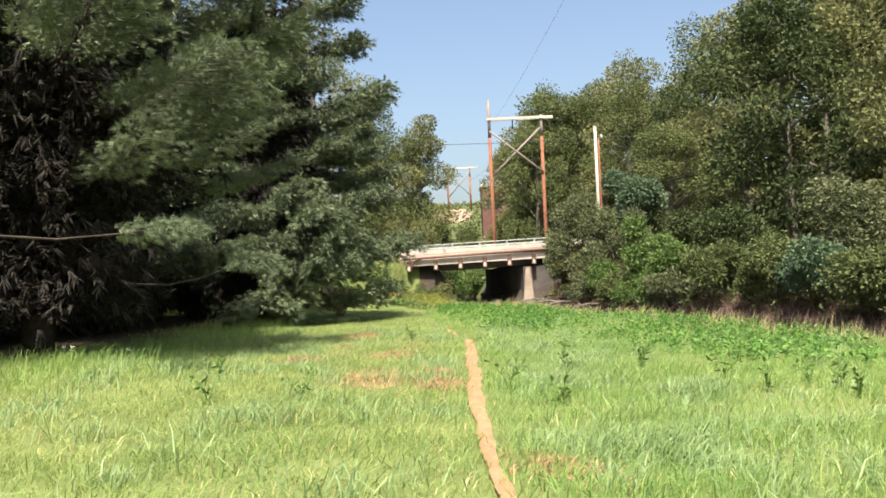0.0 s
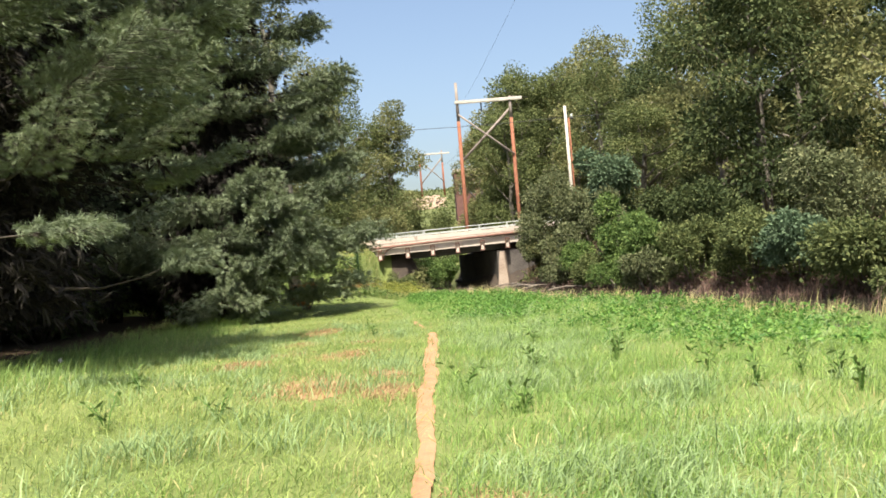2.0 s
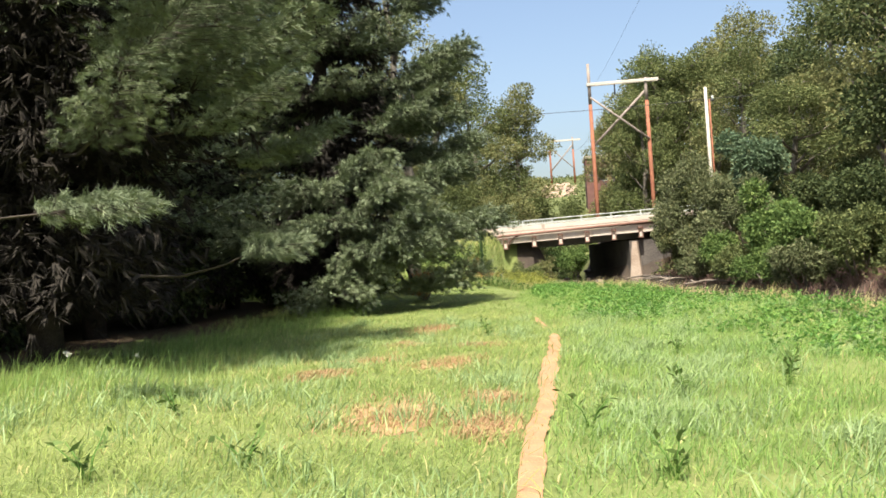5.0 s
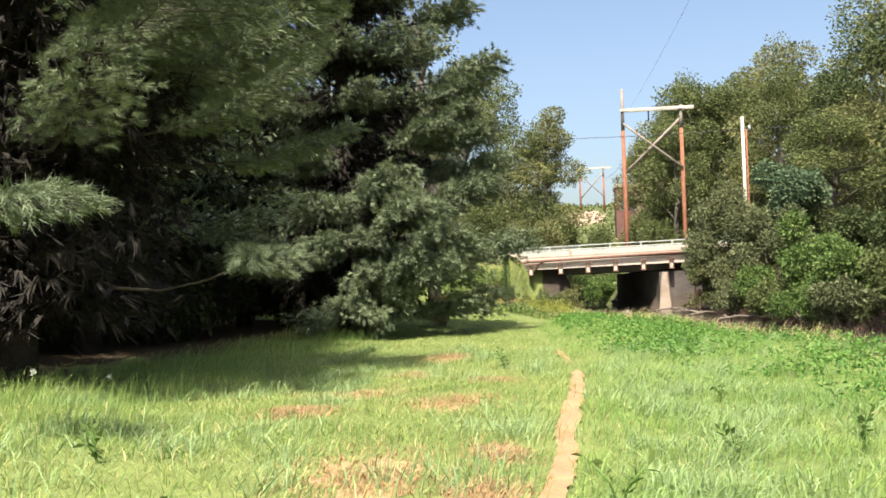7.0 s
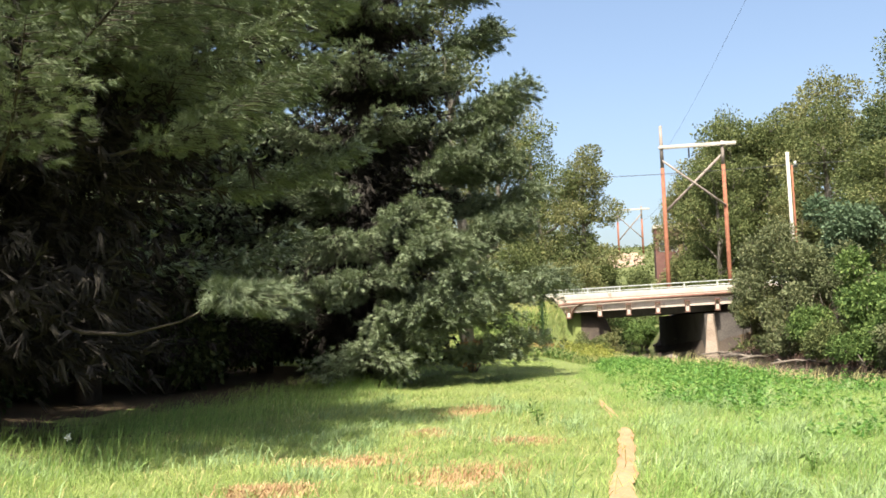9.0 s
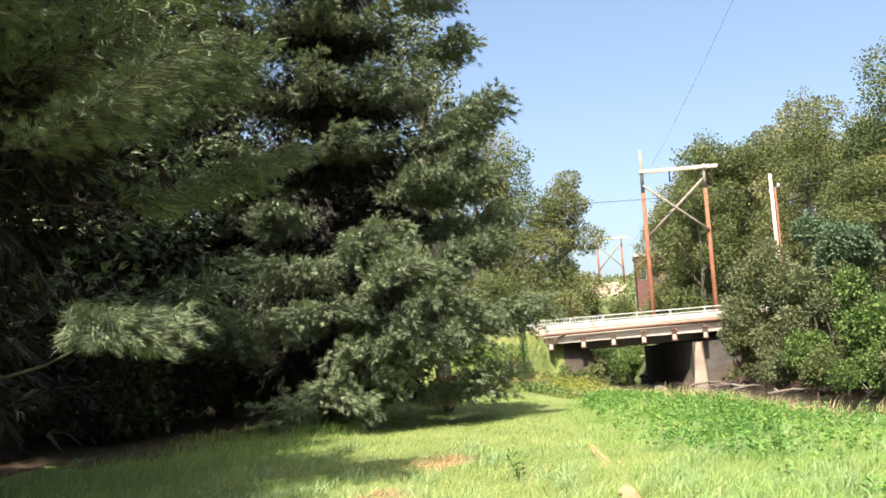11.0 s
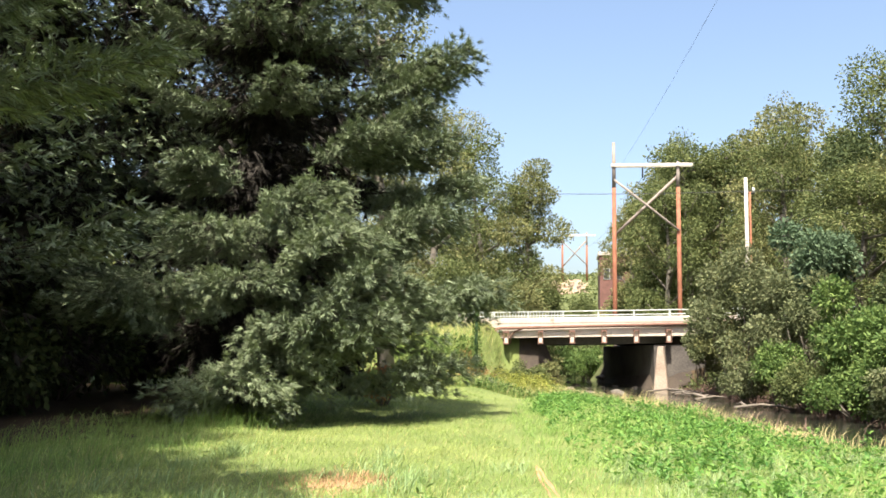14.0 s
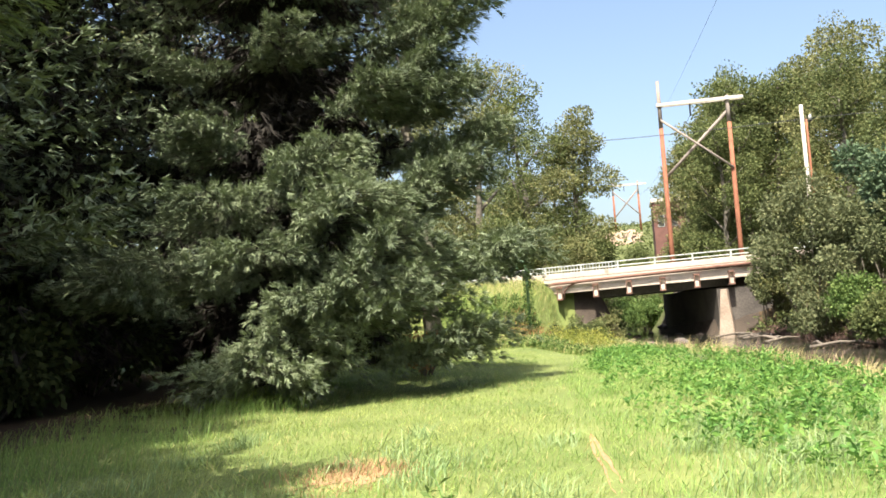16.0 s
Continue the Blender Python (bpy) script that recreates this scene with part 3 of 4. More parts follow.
def white_pine(label, at, height, radius, seed, whorl=6, sub=14, gap=0.10, needles=16, width=0.006, length=0.14, low=1.2, facing=None, tips=(), top=1.0, close=None, wood=4, plume=1.0, tier=(1.3, 1.75), fill=60, clear=None):
    rng = np.random.default_rng(seed)
    z0 = float(ground_z(at[0], at[1])) - 0.1
    t = thing("pine_tree", label, "pine tree", (at[0], at[1], z0), "pine row")
    zz = np.linspace(0, height, 9)
    spine = np.stack([rng.normal(0, 0.05, 9), rng.normal(0, 0.05, 9), zz], -1)
    smooth(part("trunk", tubes("trunk", [(spine, np.linspace(0.32, 0.04, 9))], M_BARK, 10), M_BARK, t))
    groups = ([], []), ([], [])
    inner = [], []
    jobs, bare_jobs = [], []
    # Bare whorls below the crown carry only the near-black shade filler.
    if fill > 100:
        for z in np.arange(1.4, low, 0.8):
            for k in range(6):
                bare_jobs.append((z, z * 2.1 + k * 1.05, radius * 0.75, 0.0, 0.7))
    z, turn = low, 0.0
    while z < height * top:
        q = z / height
        env = min(1.0, (1 - q) * 1.3) ** 0.8 * (0.88 + 0.12 * min(1, q * 8))
        turn += 0.7
        for k in range(whorl):
            open_side = clear is not None and z < clear[1]
            yaw = turn + k * 2 * math.pi / whorl + rng.normal(0, 0.2)
            one = (z + rng.normal(0, 0.07), yaw, max(0.7, radius * env * rng.uniform(0.62, 1.06)), rng.uniform(-0.06, 0.0) + 0.2 * q, env, 1.0, 0.0)
            if open_side and math.cos(yaw - clear[0]) > 0.25:
                bare_jobs.append(one)
            else:
                jobs.append(one)
        z += rng.uniform(*tier)
    for x, y, z, *hang in tips:
        dx, dy = x - at[0], y - at[1]
        reach = math.hypot(dx, dy) * (0.98 if z < 5 else 0.92)
        root_z = hang[0] if hang else max(0.5, z - z0 - 0.02 * reach)
        jobs.append((root_z, math.atan2(dy, dx), reach, (z - z0 - root_z) / reach - 0.10, 1.3, plume if z < 5 else 1.0, 0.86 if hang else 0.55))
    for z, yaw, length_b, rise, env, spread, bare in jobs:
        root = np.array([np.interp(z, zz, spine[:, 0]), np.interp(z, zz, spine[:, 1]), z])
        if z + rise * length_b < 0.6:
            rise = 0.02
        detail = 1.0
        if facing is not None:
            detail = 1.0 if math.cos(yaw - facing) > -0.3 else 0.4
        end = at[0] + math.cos(yaw) * length_b, at[1] + math.sin(yaw) * length_b
        fine = close is not None and math.hypot(end[0] - close[0], end[1] - close[1]) < close[2] and z < close[3]
        l, b, d = pine_bough(rng, root, yaw, length_b, rise, int(sub * (0.45 + 0.55 * env) * detail * (1.0 if z < 5 else 1.25)) + 4, gap / (0.6 + 0.4 * detail), bare or (0.45 if z < 5 else (0.2 if z < 7.5 else 0.06)), spread)
        part("bough", tubes("bough", l if wood > 3 else l[:1 + len(l) // 3], M_BARK, 4 if fine else 3, caps=False), M_BARK, t)
        groups[fine][0].extend(b)
        groups[fine][1].extend(d)
        if z < 7 and rng.uniform() < 0.5:
            a = yaw + rng.uniform(0.5, 2.5)
            e = root + np.array([math.cos(a), math.sin(a), rng.uniform(-0.15, 0.1)]) * rng.uniform(1.0, 2.8)
            dead = [([root, (root + e) / 2 + rng.normal(0, 0.08, 3), e], [0.02, 0.013, 0.004])]
            for _ in range(5):
                u = rng.uniform(0.4, 0.95)
                p = root + (e - root) * u
                dead.append(([p, p + rng.normal(0, 0.16, 3), p + rng.normal(0, 0.28, 3)], [0.007, 0.005, 0.002]))
            part("dead_branch", tubes("dead_branch", dead, M_TWIG, 4, caps=False), M_TWIG, t, "bare dead grey branch")
    v = tufts(np.array(groups[0][0]), np.array(groups[0][1]), rng, needles, length, width)
    if groups[1][0]:
        v = np.concatenate([v, tufts(np.array(groups[1][0]), np.array(groups[1][1]), rng, 34, 0.12, 0.0032)])
    # Near-black filler added inside the crown to deepen its shade.
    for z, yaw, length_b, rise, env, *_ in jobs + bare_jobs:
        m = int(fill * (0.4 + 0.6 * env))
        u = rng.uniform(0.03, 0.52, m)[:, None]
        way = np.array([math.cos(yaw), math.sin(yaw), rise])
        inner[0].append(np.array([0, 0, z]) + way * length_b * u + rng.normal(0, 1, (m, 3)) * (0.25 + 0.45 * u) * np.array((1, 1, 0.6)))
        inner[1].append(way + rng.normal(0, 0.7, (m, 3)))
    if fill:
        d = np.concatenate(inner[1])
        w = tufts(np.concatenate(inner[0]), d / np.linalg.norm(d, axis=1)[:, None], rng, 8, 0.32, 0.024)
        part("shade_fill", mesh_np("shade_fill", w, np.arange(len(w)).reshape(-1, 3), M_CROWN_SHADE), M_CROWN_SHADE, t, "near-black dead twigs and needles standing in for the crown's inner shade")
    part("crown", mesh_np("crown", v, np.arange(len(v)).reshape(-1, 3), M_PINE), M_PINE, t)
    return t


PINE_LABEL = "tall white pine with sweeping needle boughs near the ground"
NEAR_TIPS = ((-3.7, 16.3, 1.95, 2.6), (-3.4, 17.6, 4.6), (-3.6, 15.2, 5.6), (-4.2, 14.2, 4.3), (-3.0, 19.5, 6.8), (-5.0, 13.6, 6.5), (-2.9, 18.4, 8.2), (-3.3, 20.6, 4.4))
FAR_TIPS = ((-1.95, 33.34, 3.04), (-3.21, 31.79, 2.33), (-4.38, 30.70, 2.28), (-5.02, 30.66, 2.17), (-5.49, 30.66, 1.44), (-6.11, 30.14, 1.04), (-7.73, 30.32, 2.94), (-4.69, 31.21, 5.04), (-4.06, 31.06, 3.94), (-4.92, 31.30, 4.54), (-1.72, 34.53, 5.72), (-2.79, 33.37, 7.10), (-2.66, 32.65, 1.37), (-3.44, 31.37, 3.12), (-6.91, 30.72, 4.12), (-11.22, 32.42, 3.70), (-8.76, 30.22, 2.70), (-3.67, 32.34, 6.46), (-7.55, 31.01, 5.59), (-5.83, 30.64, 3.01), (-1.8, 34.2, 8.8), (-2.2, 33.6, 6.6), (-2.4, 33.6, 8.1), (-2.8, 34.5, 10.7), (-3.0, 34.0, 12.1), (-2.7, 33.3, 4.7))
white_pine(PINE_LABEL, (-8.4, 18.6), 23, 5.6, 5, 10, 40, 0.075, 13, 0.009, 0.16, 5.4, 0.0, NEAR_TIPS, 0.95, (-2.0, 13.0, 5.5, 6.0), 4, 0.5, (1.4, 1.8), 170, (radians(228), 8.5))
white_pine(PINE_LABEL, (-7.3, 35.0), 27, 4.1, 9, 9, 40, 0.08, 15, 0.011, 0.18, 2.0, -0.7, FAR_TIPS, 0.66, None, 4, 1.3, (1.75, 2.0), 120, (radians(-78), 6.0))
# This pine's crown stays out of view, made dense to shade the near pine.
white_pine("tall white pine with a low bough in view and an unseen shading crown", (-11.8, 9.4), 25, 4.6, 23, 10, 30, 0.085, 9, 0.024, 0.2, 8.5, None, ((-3.35, 12.0, 2.3, 5.2),), 0.9, (-3.3, 12.0, 1.4, 6.0), 4, 0.26, (1.3, 1.7), 150)
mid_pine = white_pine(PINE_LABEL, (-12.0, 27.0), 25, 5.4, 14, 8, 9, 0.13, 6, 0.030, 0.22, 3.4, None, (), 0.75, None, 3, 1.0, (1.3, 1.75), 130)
# The copy at (-13, -3.5) stands unseen, added to cast shade ahead of it.
for x, y, a in ((-15.5, 20.5, 120), (-13.5, 12.5, 200), (-16.0, 31.0, 70), (-13.0, 40.5, 250), (-13.0, -3.5, 160), (-18.5, 25.5, 20), (-10.5, 44.5, 130), (-12.8, 33.2, 300), (-15.2, 36.5, 45)):
    copy_thing(mid_pine, pose(x, y, float(ground_z(x, y)) - 0.1, 0, 0, a))


# ---- bridge and road ----
def slope_z(x):
    """The deck climbs gently towards the far bank."""
    return DECK_Z + 0.022 * (x + 4)


def sloped(x0, x1, y0, y1, d0, d1, n=1):
    """A bar along the road whose height follows the deck: d0 and d1 are measured from the deck."""
    bm = bmesh.new()
    v = []
    for x in (x0, x1):
        for y in (y0, y1):
            for d in (d0, d1):
                v.append(bm.verts.new((x, y, float(slope_z(x)) + d)))
    for q in ((0, 1, 3, 2), (4, 6, 7, 5), (0, 4, 5, 1), (2, 3, 7, 6), (0, 2, 6, 4), (1, 5, 7, 3)):
        bm.faces.new([v[i] for i in q])
    bmesh.ops.recalc_face_normals(bm, faces=bm.faces)
    bmesh.ops.bevel(bm, geom=list(bm.edges), offset=0.012, segments=1, affect="EDGES")
    return bm


def along(x0, x1, y, d, n=2):
    return [(x, y, float(slope_z(x)) + d) for x in np.linspace(x0, x1, n)]


BX0, BX1 = -5.4, 12.0
GX0 = -3.35


def bridge():
    t = thing("bridge", "concrete road bridge with pale rails and a rusty pipe", "bridge", (0, 0, 0), kind="")
    part("deck", sloped(BX0, BX1, ROAD_Y0, ROAD_Y1, -0.28, 0.0), M_ASPHALT, t)
    part("kerb", sloped(BX0, BX1, ROAD_Y0 - 0.05, ROAD_Y0 + 0.35, -0.02, 0.26), M_CONCRETE, t)
    part("kerb", sloped(BX0, BX1, ROAD_Y1 - 0.35, ROAD_Y1 + 0.1, -0.02, 0.26), M_CONCRETE, t)
    part("girder", sloped(GX0, BX1, ROAD_Y0, ROAD_Y0 + 0.35, -0.77, -0.282), M_CONCRETE, t)
    part("slab_edge", sloped(GX0 - 0.9, BX1, ROAD_Y0 - 0.03, ROAD_Y0 + 0.02, -0.24, -0.022), M_CONCRETE, t)
    # Inner beams use the darkened concrete, with the underside's shade in their colour.
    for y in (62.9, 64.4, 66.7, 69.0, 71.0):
        part("girder", sloped(GX0, BX1, y, y + 0.35, -1.14, -0.282), M_CONCRETE_SHADE, t)
    # the pipe along the face, with a bend down at its end
    pl = [(x, ROAD_Y0 - 0.17, float(slope_z(x)) - 0.26 + 0.012 * (x + 3)) for x in np.linspace(BX1, -2.95, 12)]
    end = pl[-1]
    pl += [(end[0] - 0.24, end[1], end[2] - 0.06), (end[0] - 0.36, end[1], end[2] - 0.22), (end[0] - 0.38, end[1], end[2] - 0.85)]
    smooth(part("pipe", tubes("pipe", [(pl, 0.085)], M_RUST, 12), M_RUST, t, "rusty red pipe along the bridge face"))
    bend = [(-1.75, ROAD_Y0 - 0.1, 2.72), (-2.2, ROAD_Y0 - 0.1, 2.55), (-2.42, ROAD_Y0 - 0.1, 2.3), (-2.45, ROAD_Y0 - 0.1, 1.9)]
    smooth(part("pipe", tubes("pipe", [(bend, 0.045)], M_RUST, 10), M_RUST, t, "thin rusty branch pipe"))
    for i in range(8):
        x = -2.5 + 1.66 * i - (0.16 if i == 0 else 0)
        z = float(slope_z(x))
        b = part("bracket", box(x - 0.15, ROAD_Y0 - 0.34, z - 1.12, x + 0.15, ROAD_Y0 + 0.3, z - 1.05, 0.01), M_RUST, t)
        for q in (-0.14, 0.10):
            part("strap", box(x + q, ROAD_Y0 - 0.32, z - 1.049, x + q + 0.045, ROAD_Y0 - 0.27, z - 0.42, 0.004), M_RUST, b)
        part("hanger", box(x - 0.15, ROAD_Y0 - 0.26, z - 0.5, x + 0.15, ROAD_Y0 - 0.005, z - 0.42, 0.008), M_RUST, b)
        part("shoe", box(x - 0.09, ROAD_Y0 - 0.25, z - 1.049, x + 0.09, ROAD_Y0 - 0.05, z - 0.78, 0.01), M_CONCRETE, b, "pale concrete block in the bracket")
    # near rail: posts and two tubes
    for y in (ROAD_Y0 + 0.1, ROAD_Y1 - 0.12):
        for d in (0.38, 0.6):
            smooth(part("rail", tubes("rail", [(along(BX0, BX1 + 10, y, d), 0.032)], M_RAIL, 8), M_RAIL, t))
        for i in range(15):
            x = BX0 + 0.2 + 1.85 * i
            z = float(slope_z(x))
            part("post", box(x - 0.045, y - 0.045, z + 0.2, x + 0.045, y + 0.045, z + 0.62, 0.01), M_RAIL, t)
    for i in range(34):
        x = BX0 + 0.35 + 0.16 * i
        z = float(slope_z(x))
        part("baluster", box(x - 0.02, ROAD_Y0 + 0.08, z + 0.2, x + 0.02, ROAD_Y0 + 0.12, z + 0.6, 0.004), M_RAIL, t)
    part("end_block", box(BX0 - 1.0, ROAD_Y0 - 0.15, DECK_Z - 0.5, BX0 - 0.02, ROAD_Y0 + 0.35, DECK_Z + 0.42, 0.03), M_CONCRETE, t)
    part("end_block", box(BX0 - 1.0, ROAD_Y1 - 0.4, DECK_Z - 0.5, BX0 - 0.02, ROAD_Y1 + 0.1, DECK_Z + 0.75, 0.03), M_CONCRETE, t)
    # right abutment: a skewed wall coloured dark for shade, with a pale tapering wing
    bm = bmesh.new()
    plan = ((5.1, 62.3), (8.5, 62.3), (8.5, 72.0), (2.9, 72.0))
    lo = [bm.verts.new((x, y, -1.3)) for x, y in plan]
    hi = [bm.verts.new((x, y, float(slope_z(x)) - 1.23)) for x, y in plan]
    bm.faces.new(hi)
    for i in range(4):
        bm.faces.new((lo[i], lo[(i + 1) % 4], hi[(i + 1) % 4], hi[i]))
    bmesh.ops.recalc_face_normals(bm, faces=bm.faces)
    part("abutment", bm, M_CONCRETE_SHADE, t, "concrete abutment coloured dark for the shade under the deck")
    bm = bmesh.new()
    front = ((4.85, -1.2), (5.75, -1.2), (5.5, 1.85), (5.2, 1.85))
    a = [bm.verts.new((x, 61.3 if z < 0 else 61.75, z)) for x, z in front]
    b = [bm.verts.new((x + 0.15, 62.29, z)) for x, z in front]
    bm.faces.new(a)
    bm.faces.new(b[::-1])
    for i in range(4):
        bm.faces.new((a[i], a[(i + 1) % 4], b[(i + 1) % 4], b[i]))
    bmesh.ops.recalc_face_normals(bm, faces=bm.faces)
    bmesh.ops.bevel(bm, geom=list(bm.edges), offset=0.03, segments=1, affect="EDGES")
    part("wing_wall", bm, M_WING, t, "pale tapering concrete wing wall")
    part("abutment", box(-6.2, 63.3, -1.3, -3.3, 71.2, DECK_Z - 1.2, 0.03), M_CONCRETE_SHADE, t)


bridge()


def road():
    t = new("road", None)
    for x0, x1 in ((-160, BX0 - 1.05), (BX1 + 0.02, 220)):
        part("asphalt", sloped(x0 if x0 > -50 else -50, x1 if x1 < 90 else 90, ROAD_Y0 + 0.3, ROAD_Y1 - 0.3, -0.3, 0.01) if x1 > 0 else box(x0, ROAD_Y0 + 0.3, DECK_Z - 0.3, x1, ROAD_Y1 - 0.3, DECK_Z, 0.01), M_ASPHALT, t)
    tagged(t, "asphalt road on a low embankment", "road", kind="structure")


road()


def w_beam(bm, x0, x1, y, z):
    """A corrugated guard rail between two places along x."""
    prof = ((0, 0.15), (-0.05, 0.11), (-0.05, 0.05), (0, 0.0), (-0.05, -0.05), (-0.05, -0.11), (0, -0.15))
    back = [(p[0] + 0.012, p[1]) for p in prof[::-1]]
    ring = list(prof) + back
    a = [bm.verts.new((x0, y + q, z + h)) for q, h in ring]
    b = [bm.verts.new((x1, y + q, z + h)) for q, h in ring]
    n = len(ring)
    for i in range(n):
        bm.faces.new((a[i], a[(i + 1) % n], b[(i + 1) % n], b[i]))
    bmesh.ops.recalc_face_normals(bm, faces=bm.faces)
    return bm


def guard_rail():
    t = thing("guard_rail", "galvanised corrugated guard rail beside the road", "guard rail")
    part("rail", w_beam(bmesh.new(), -16, BX0 - 0.3, ROAD_Y0 - 0.25, DECK_Z + 0.3), M_GALV, t)
    for x in np.arange(-15.5, -5.2, 1.9):
        part("post", box(x - 0.07, ROAD_Y0 - 0.24, DECK_Z - 0.5, x + 0.07, ROAD_Y0 - 0.12, DECK_Z + 0.55, 0.01), M_POLE_GREY, t)
    t2 = thing("guard_rail", "galvanised guard rail across the road", "guard rail")
    part("rail", w_beam(bmesh.new(), -16, BX0 - 1.0, ROAD_Y1 - 0.15, DECK_Z + 0.55), M_GALV, t2)
    for x in np.arange(-15.5, -5.2, 1.9):
        part("post", box(x - 0.07, ROAD_Y1 - 0.14, DECK_Z - 0.3, x + 0.07, ROAD_Y1 - 0.02, DECK_Z + 0.68, 0.01), M_POLE_GREY, t2)


guard_rail()


def vent_pipe():
    x, y = -3.85, 57.4
    z = float(ground_z(x, y))
    t = thing("vent_pipe", "green hooked gas vent pipe overgrown with vines", "vent pipe", (x, y, z))
    h = 3.75 - z
    arc = [(0, 0, -0.1), (0, 0, h - 0.25)] + [(-0.21 + 0.21 * math.cos(a), 0, h - 0.25 + 0.25 * math.sin(a)) for a in np.linspace(0.25, math.pi, 9)] + [(-0.42, 0, h - 0.45)]
    smooth(part("pipe", tubes("pipe", [(arc, 0.075)], M_VENT, 12), M_VENT, t))
    smooth(part("outlet_cap", tubes("outlet_cap", [([(-0.42, 0, h - 0.6), (-0.42, 0, h - 0.44)], 0.10)], M_WIRE, 12), M_WIRE, t, "black outlet cap"))
    rng = np.random.default_rng(4)
    n = 800
    zz = rng.uniform(0, h - 0.4, n)
    a = rng.uniform(0, 6.28, n)
    r = 0.08 + 0.2 * (1 - zz / h) * rng.uniform(0.2, 1, n)
    p = np.stack([np.cos(a) * r, np.sin(a) * r, zz], -1)
    d = np.stack([np.cos(a), np.sin(a), 0 * a], -1)
    part("vine", leaves("vine", p, d, 0.11, M_LEAF["bright"], 5), M_LEAF["bright"], t, "leafy vine round the pipe")


vent_pipe()


# ---- poles and wires ----
def h_frame(x, y, z0, span, top_l, top_r, bar_z, bar_over, scale, label, lean=0.0):
    """Two poles, one crossarm and an X of braces; heights are absolute."""
    t = thing("transmission_pole", label, "utility pole", (x, y, z0))
    r = 0.15 * scale
    for px, top in ((0, top_l), (span, top_r)):
        cut = bar_z - 1.6 * scale - z0
        lo = part("pole", tubes("pole", [([(px, 0, -0.5), (px, 0, cut * 0.5), (px, 0, cut)], [r * 1.2, r * 1.05, r * 0.95])], M_POLE, 12), M_POLE, t)
        hi = part("pole_top", tubes("pole_top", [([(px, 0, cut - 0.002), (px, 0, top - z0)], [r * 0.94, r * 0.75])], M_POLE_GREY, 12), M_POLE_GREY, t, "weathered grey pole top")
        smooth(lo), smooth(hi)
        part("bolt_band", tubes("bolt_band", [([(px, 0, bar_z - z0 - 0.06), (px, 0, bar_z - z0 + 0.06)], r * 1.05)], M_WIRE, 12), M_WIRE, t)
    for dy in (-0.24, 0.12):
        part("crossarm", box(-0.2 * scale, dy * scale, bar_z - z0 - 0.11 * scale, span + bar_over, (dy + 0.12) * scale, bar_z - z0 + 0.11 * scale, 0.01), M_ARM, t)
    hi_b, lo_b = bar_z - z0 - 0.75 * scale, bar_z - z0 - 5.0 * scale
    part("brace", tubes("brace", [([(0, -0.2, hi_b - 0.3), (span / 2, -0.24, (hi_b + lo_b) / 2), (span, -0.2, lo_b + 0.3)], 0.085 * scale)], M_POLE_GREY, 8), M_POLE_GREY, t)
    part("brace", tubes("brace", [([(0, 0.2, lo_b), (span / 2, 0.24, (hi_b + lo_b) / 2), (span, 0.2, hi_b)], 0.11 * scale)], M_POLE_GREY, 8), M_POLE_GREY, t)
    ins = part("insulator", tubes("insulator", [([(span * 0.45, 0, bar_z - z0 - 0.9 * scale), (span * 0.45, 0, bar_z - z0 - 0.12 * scale)], [0.06, 0.06])], M_WIRE, 8), M_WIRE, t)
    return t


h_frame(4.0, 78.0, float(ground_z(4, 78)), 4.45, 16.4, 14.95, 14.72, 1.0, 1.0, "red-brown twin-pole transmission frame with crossed braces")
h_frame(0.6, 188.0, float(ground_z(0.6, 188)), 4.6, 24.2, 24.2, 23.6, 1.6, 1.2, "distant twin-pole transmission frame on the hill")


def utility_pole():
    z = float(ground_z(12.9, 77.2))
    t = thing("utility_pole", "pale weathered utility pole among the trees", "utility pole", (12.9, 77.2, z))
    smooth(part("pole", tubes("pole", [([(0, 0, -0.4), (0, 0, 13.6 - z)], [0.15, 0.12])], M_ARM, 12), M_ARM, t))
    smooth(part("conduit", tubes("conduit", [([(0.25, 0, 1), (0.25, 0, 12.6 - z)], 0.07)], M_POLE, 8), M_POLE, t))
    part("insulator", tubes("insulator", [([(0.5, 0, 12.55 - z), (0.5, 0, 12.9 - z)], [0.12, 0.08])], M_RAIL, 8), M_RAIL, t, "white insulator")
    part("arm", box(0.1, -0.04, 12.45 - z, 0.6, 0.04, 12.55 - z, 0.01), M_WIRE, t)


utility_pole()


def wire(a, b, sag, r=0.018, label="thin overhead wire between the poles"):
    s = np.linspace(0, 1, 24)
    p = np.asarray(a)[None] * (1 - s)[:, None] + np.asarray(b)[None] * s[:, None]
    p[:, 2] -= 4 * sag * s * (1 - s)
    tagged(new("overhead_wire", tubes("overhead_wire", [(p, r)], M_WIRE, 5, caps=False)), label, "wire", "overhead wires")


for q in (0, 0.25):
    wire((-30, 79 + q, 15.2), (13.4, 77.2 + q, 12.7), 0.9, 0.012)
    wire((13.4, 77.2 + q, 12.7), (62, 74 + q, 15.5), 1.0, 0.012)
wire((4.4, 78, 14.6), (9.0, -30, 19), 2.2, 0.006)
wire((6.0, 78, 13.9), (3.7, 188, 21.8), 2.0, 0.014)
wire((8.9, 78, 14.5), (6.3, 188, 22.3), 2.0, 0.014)


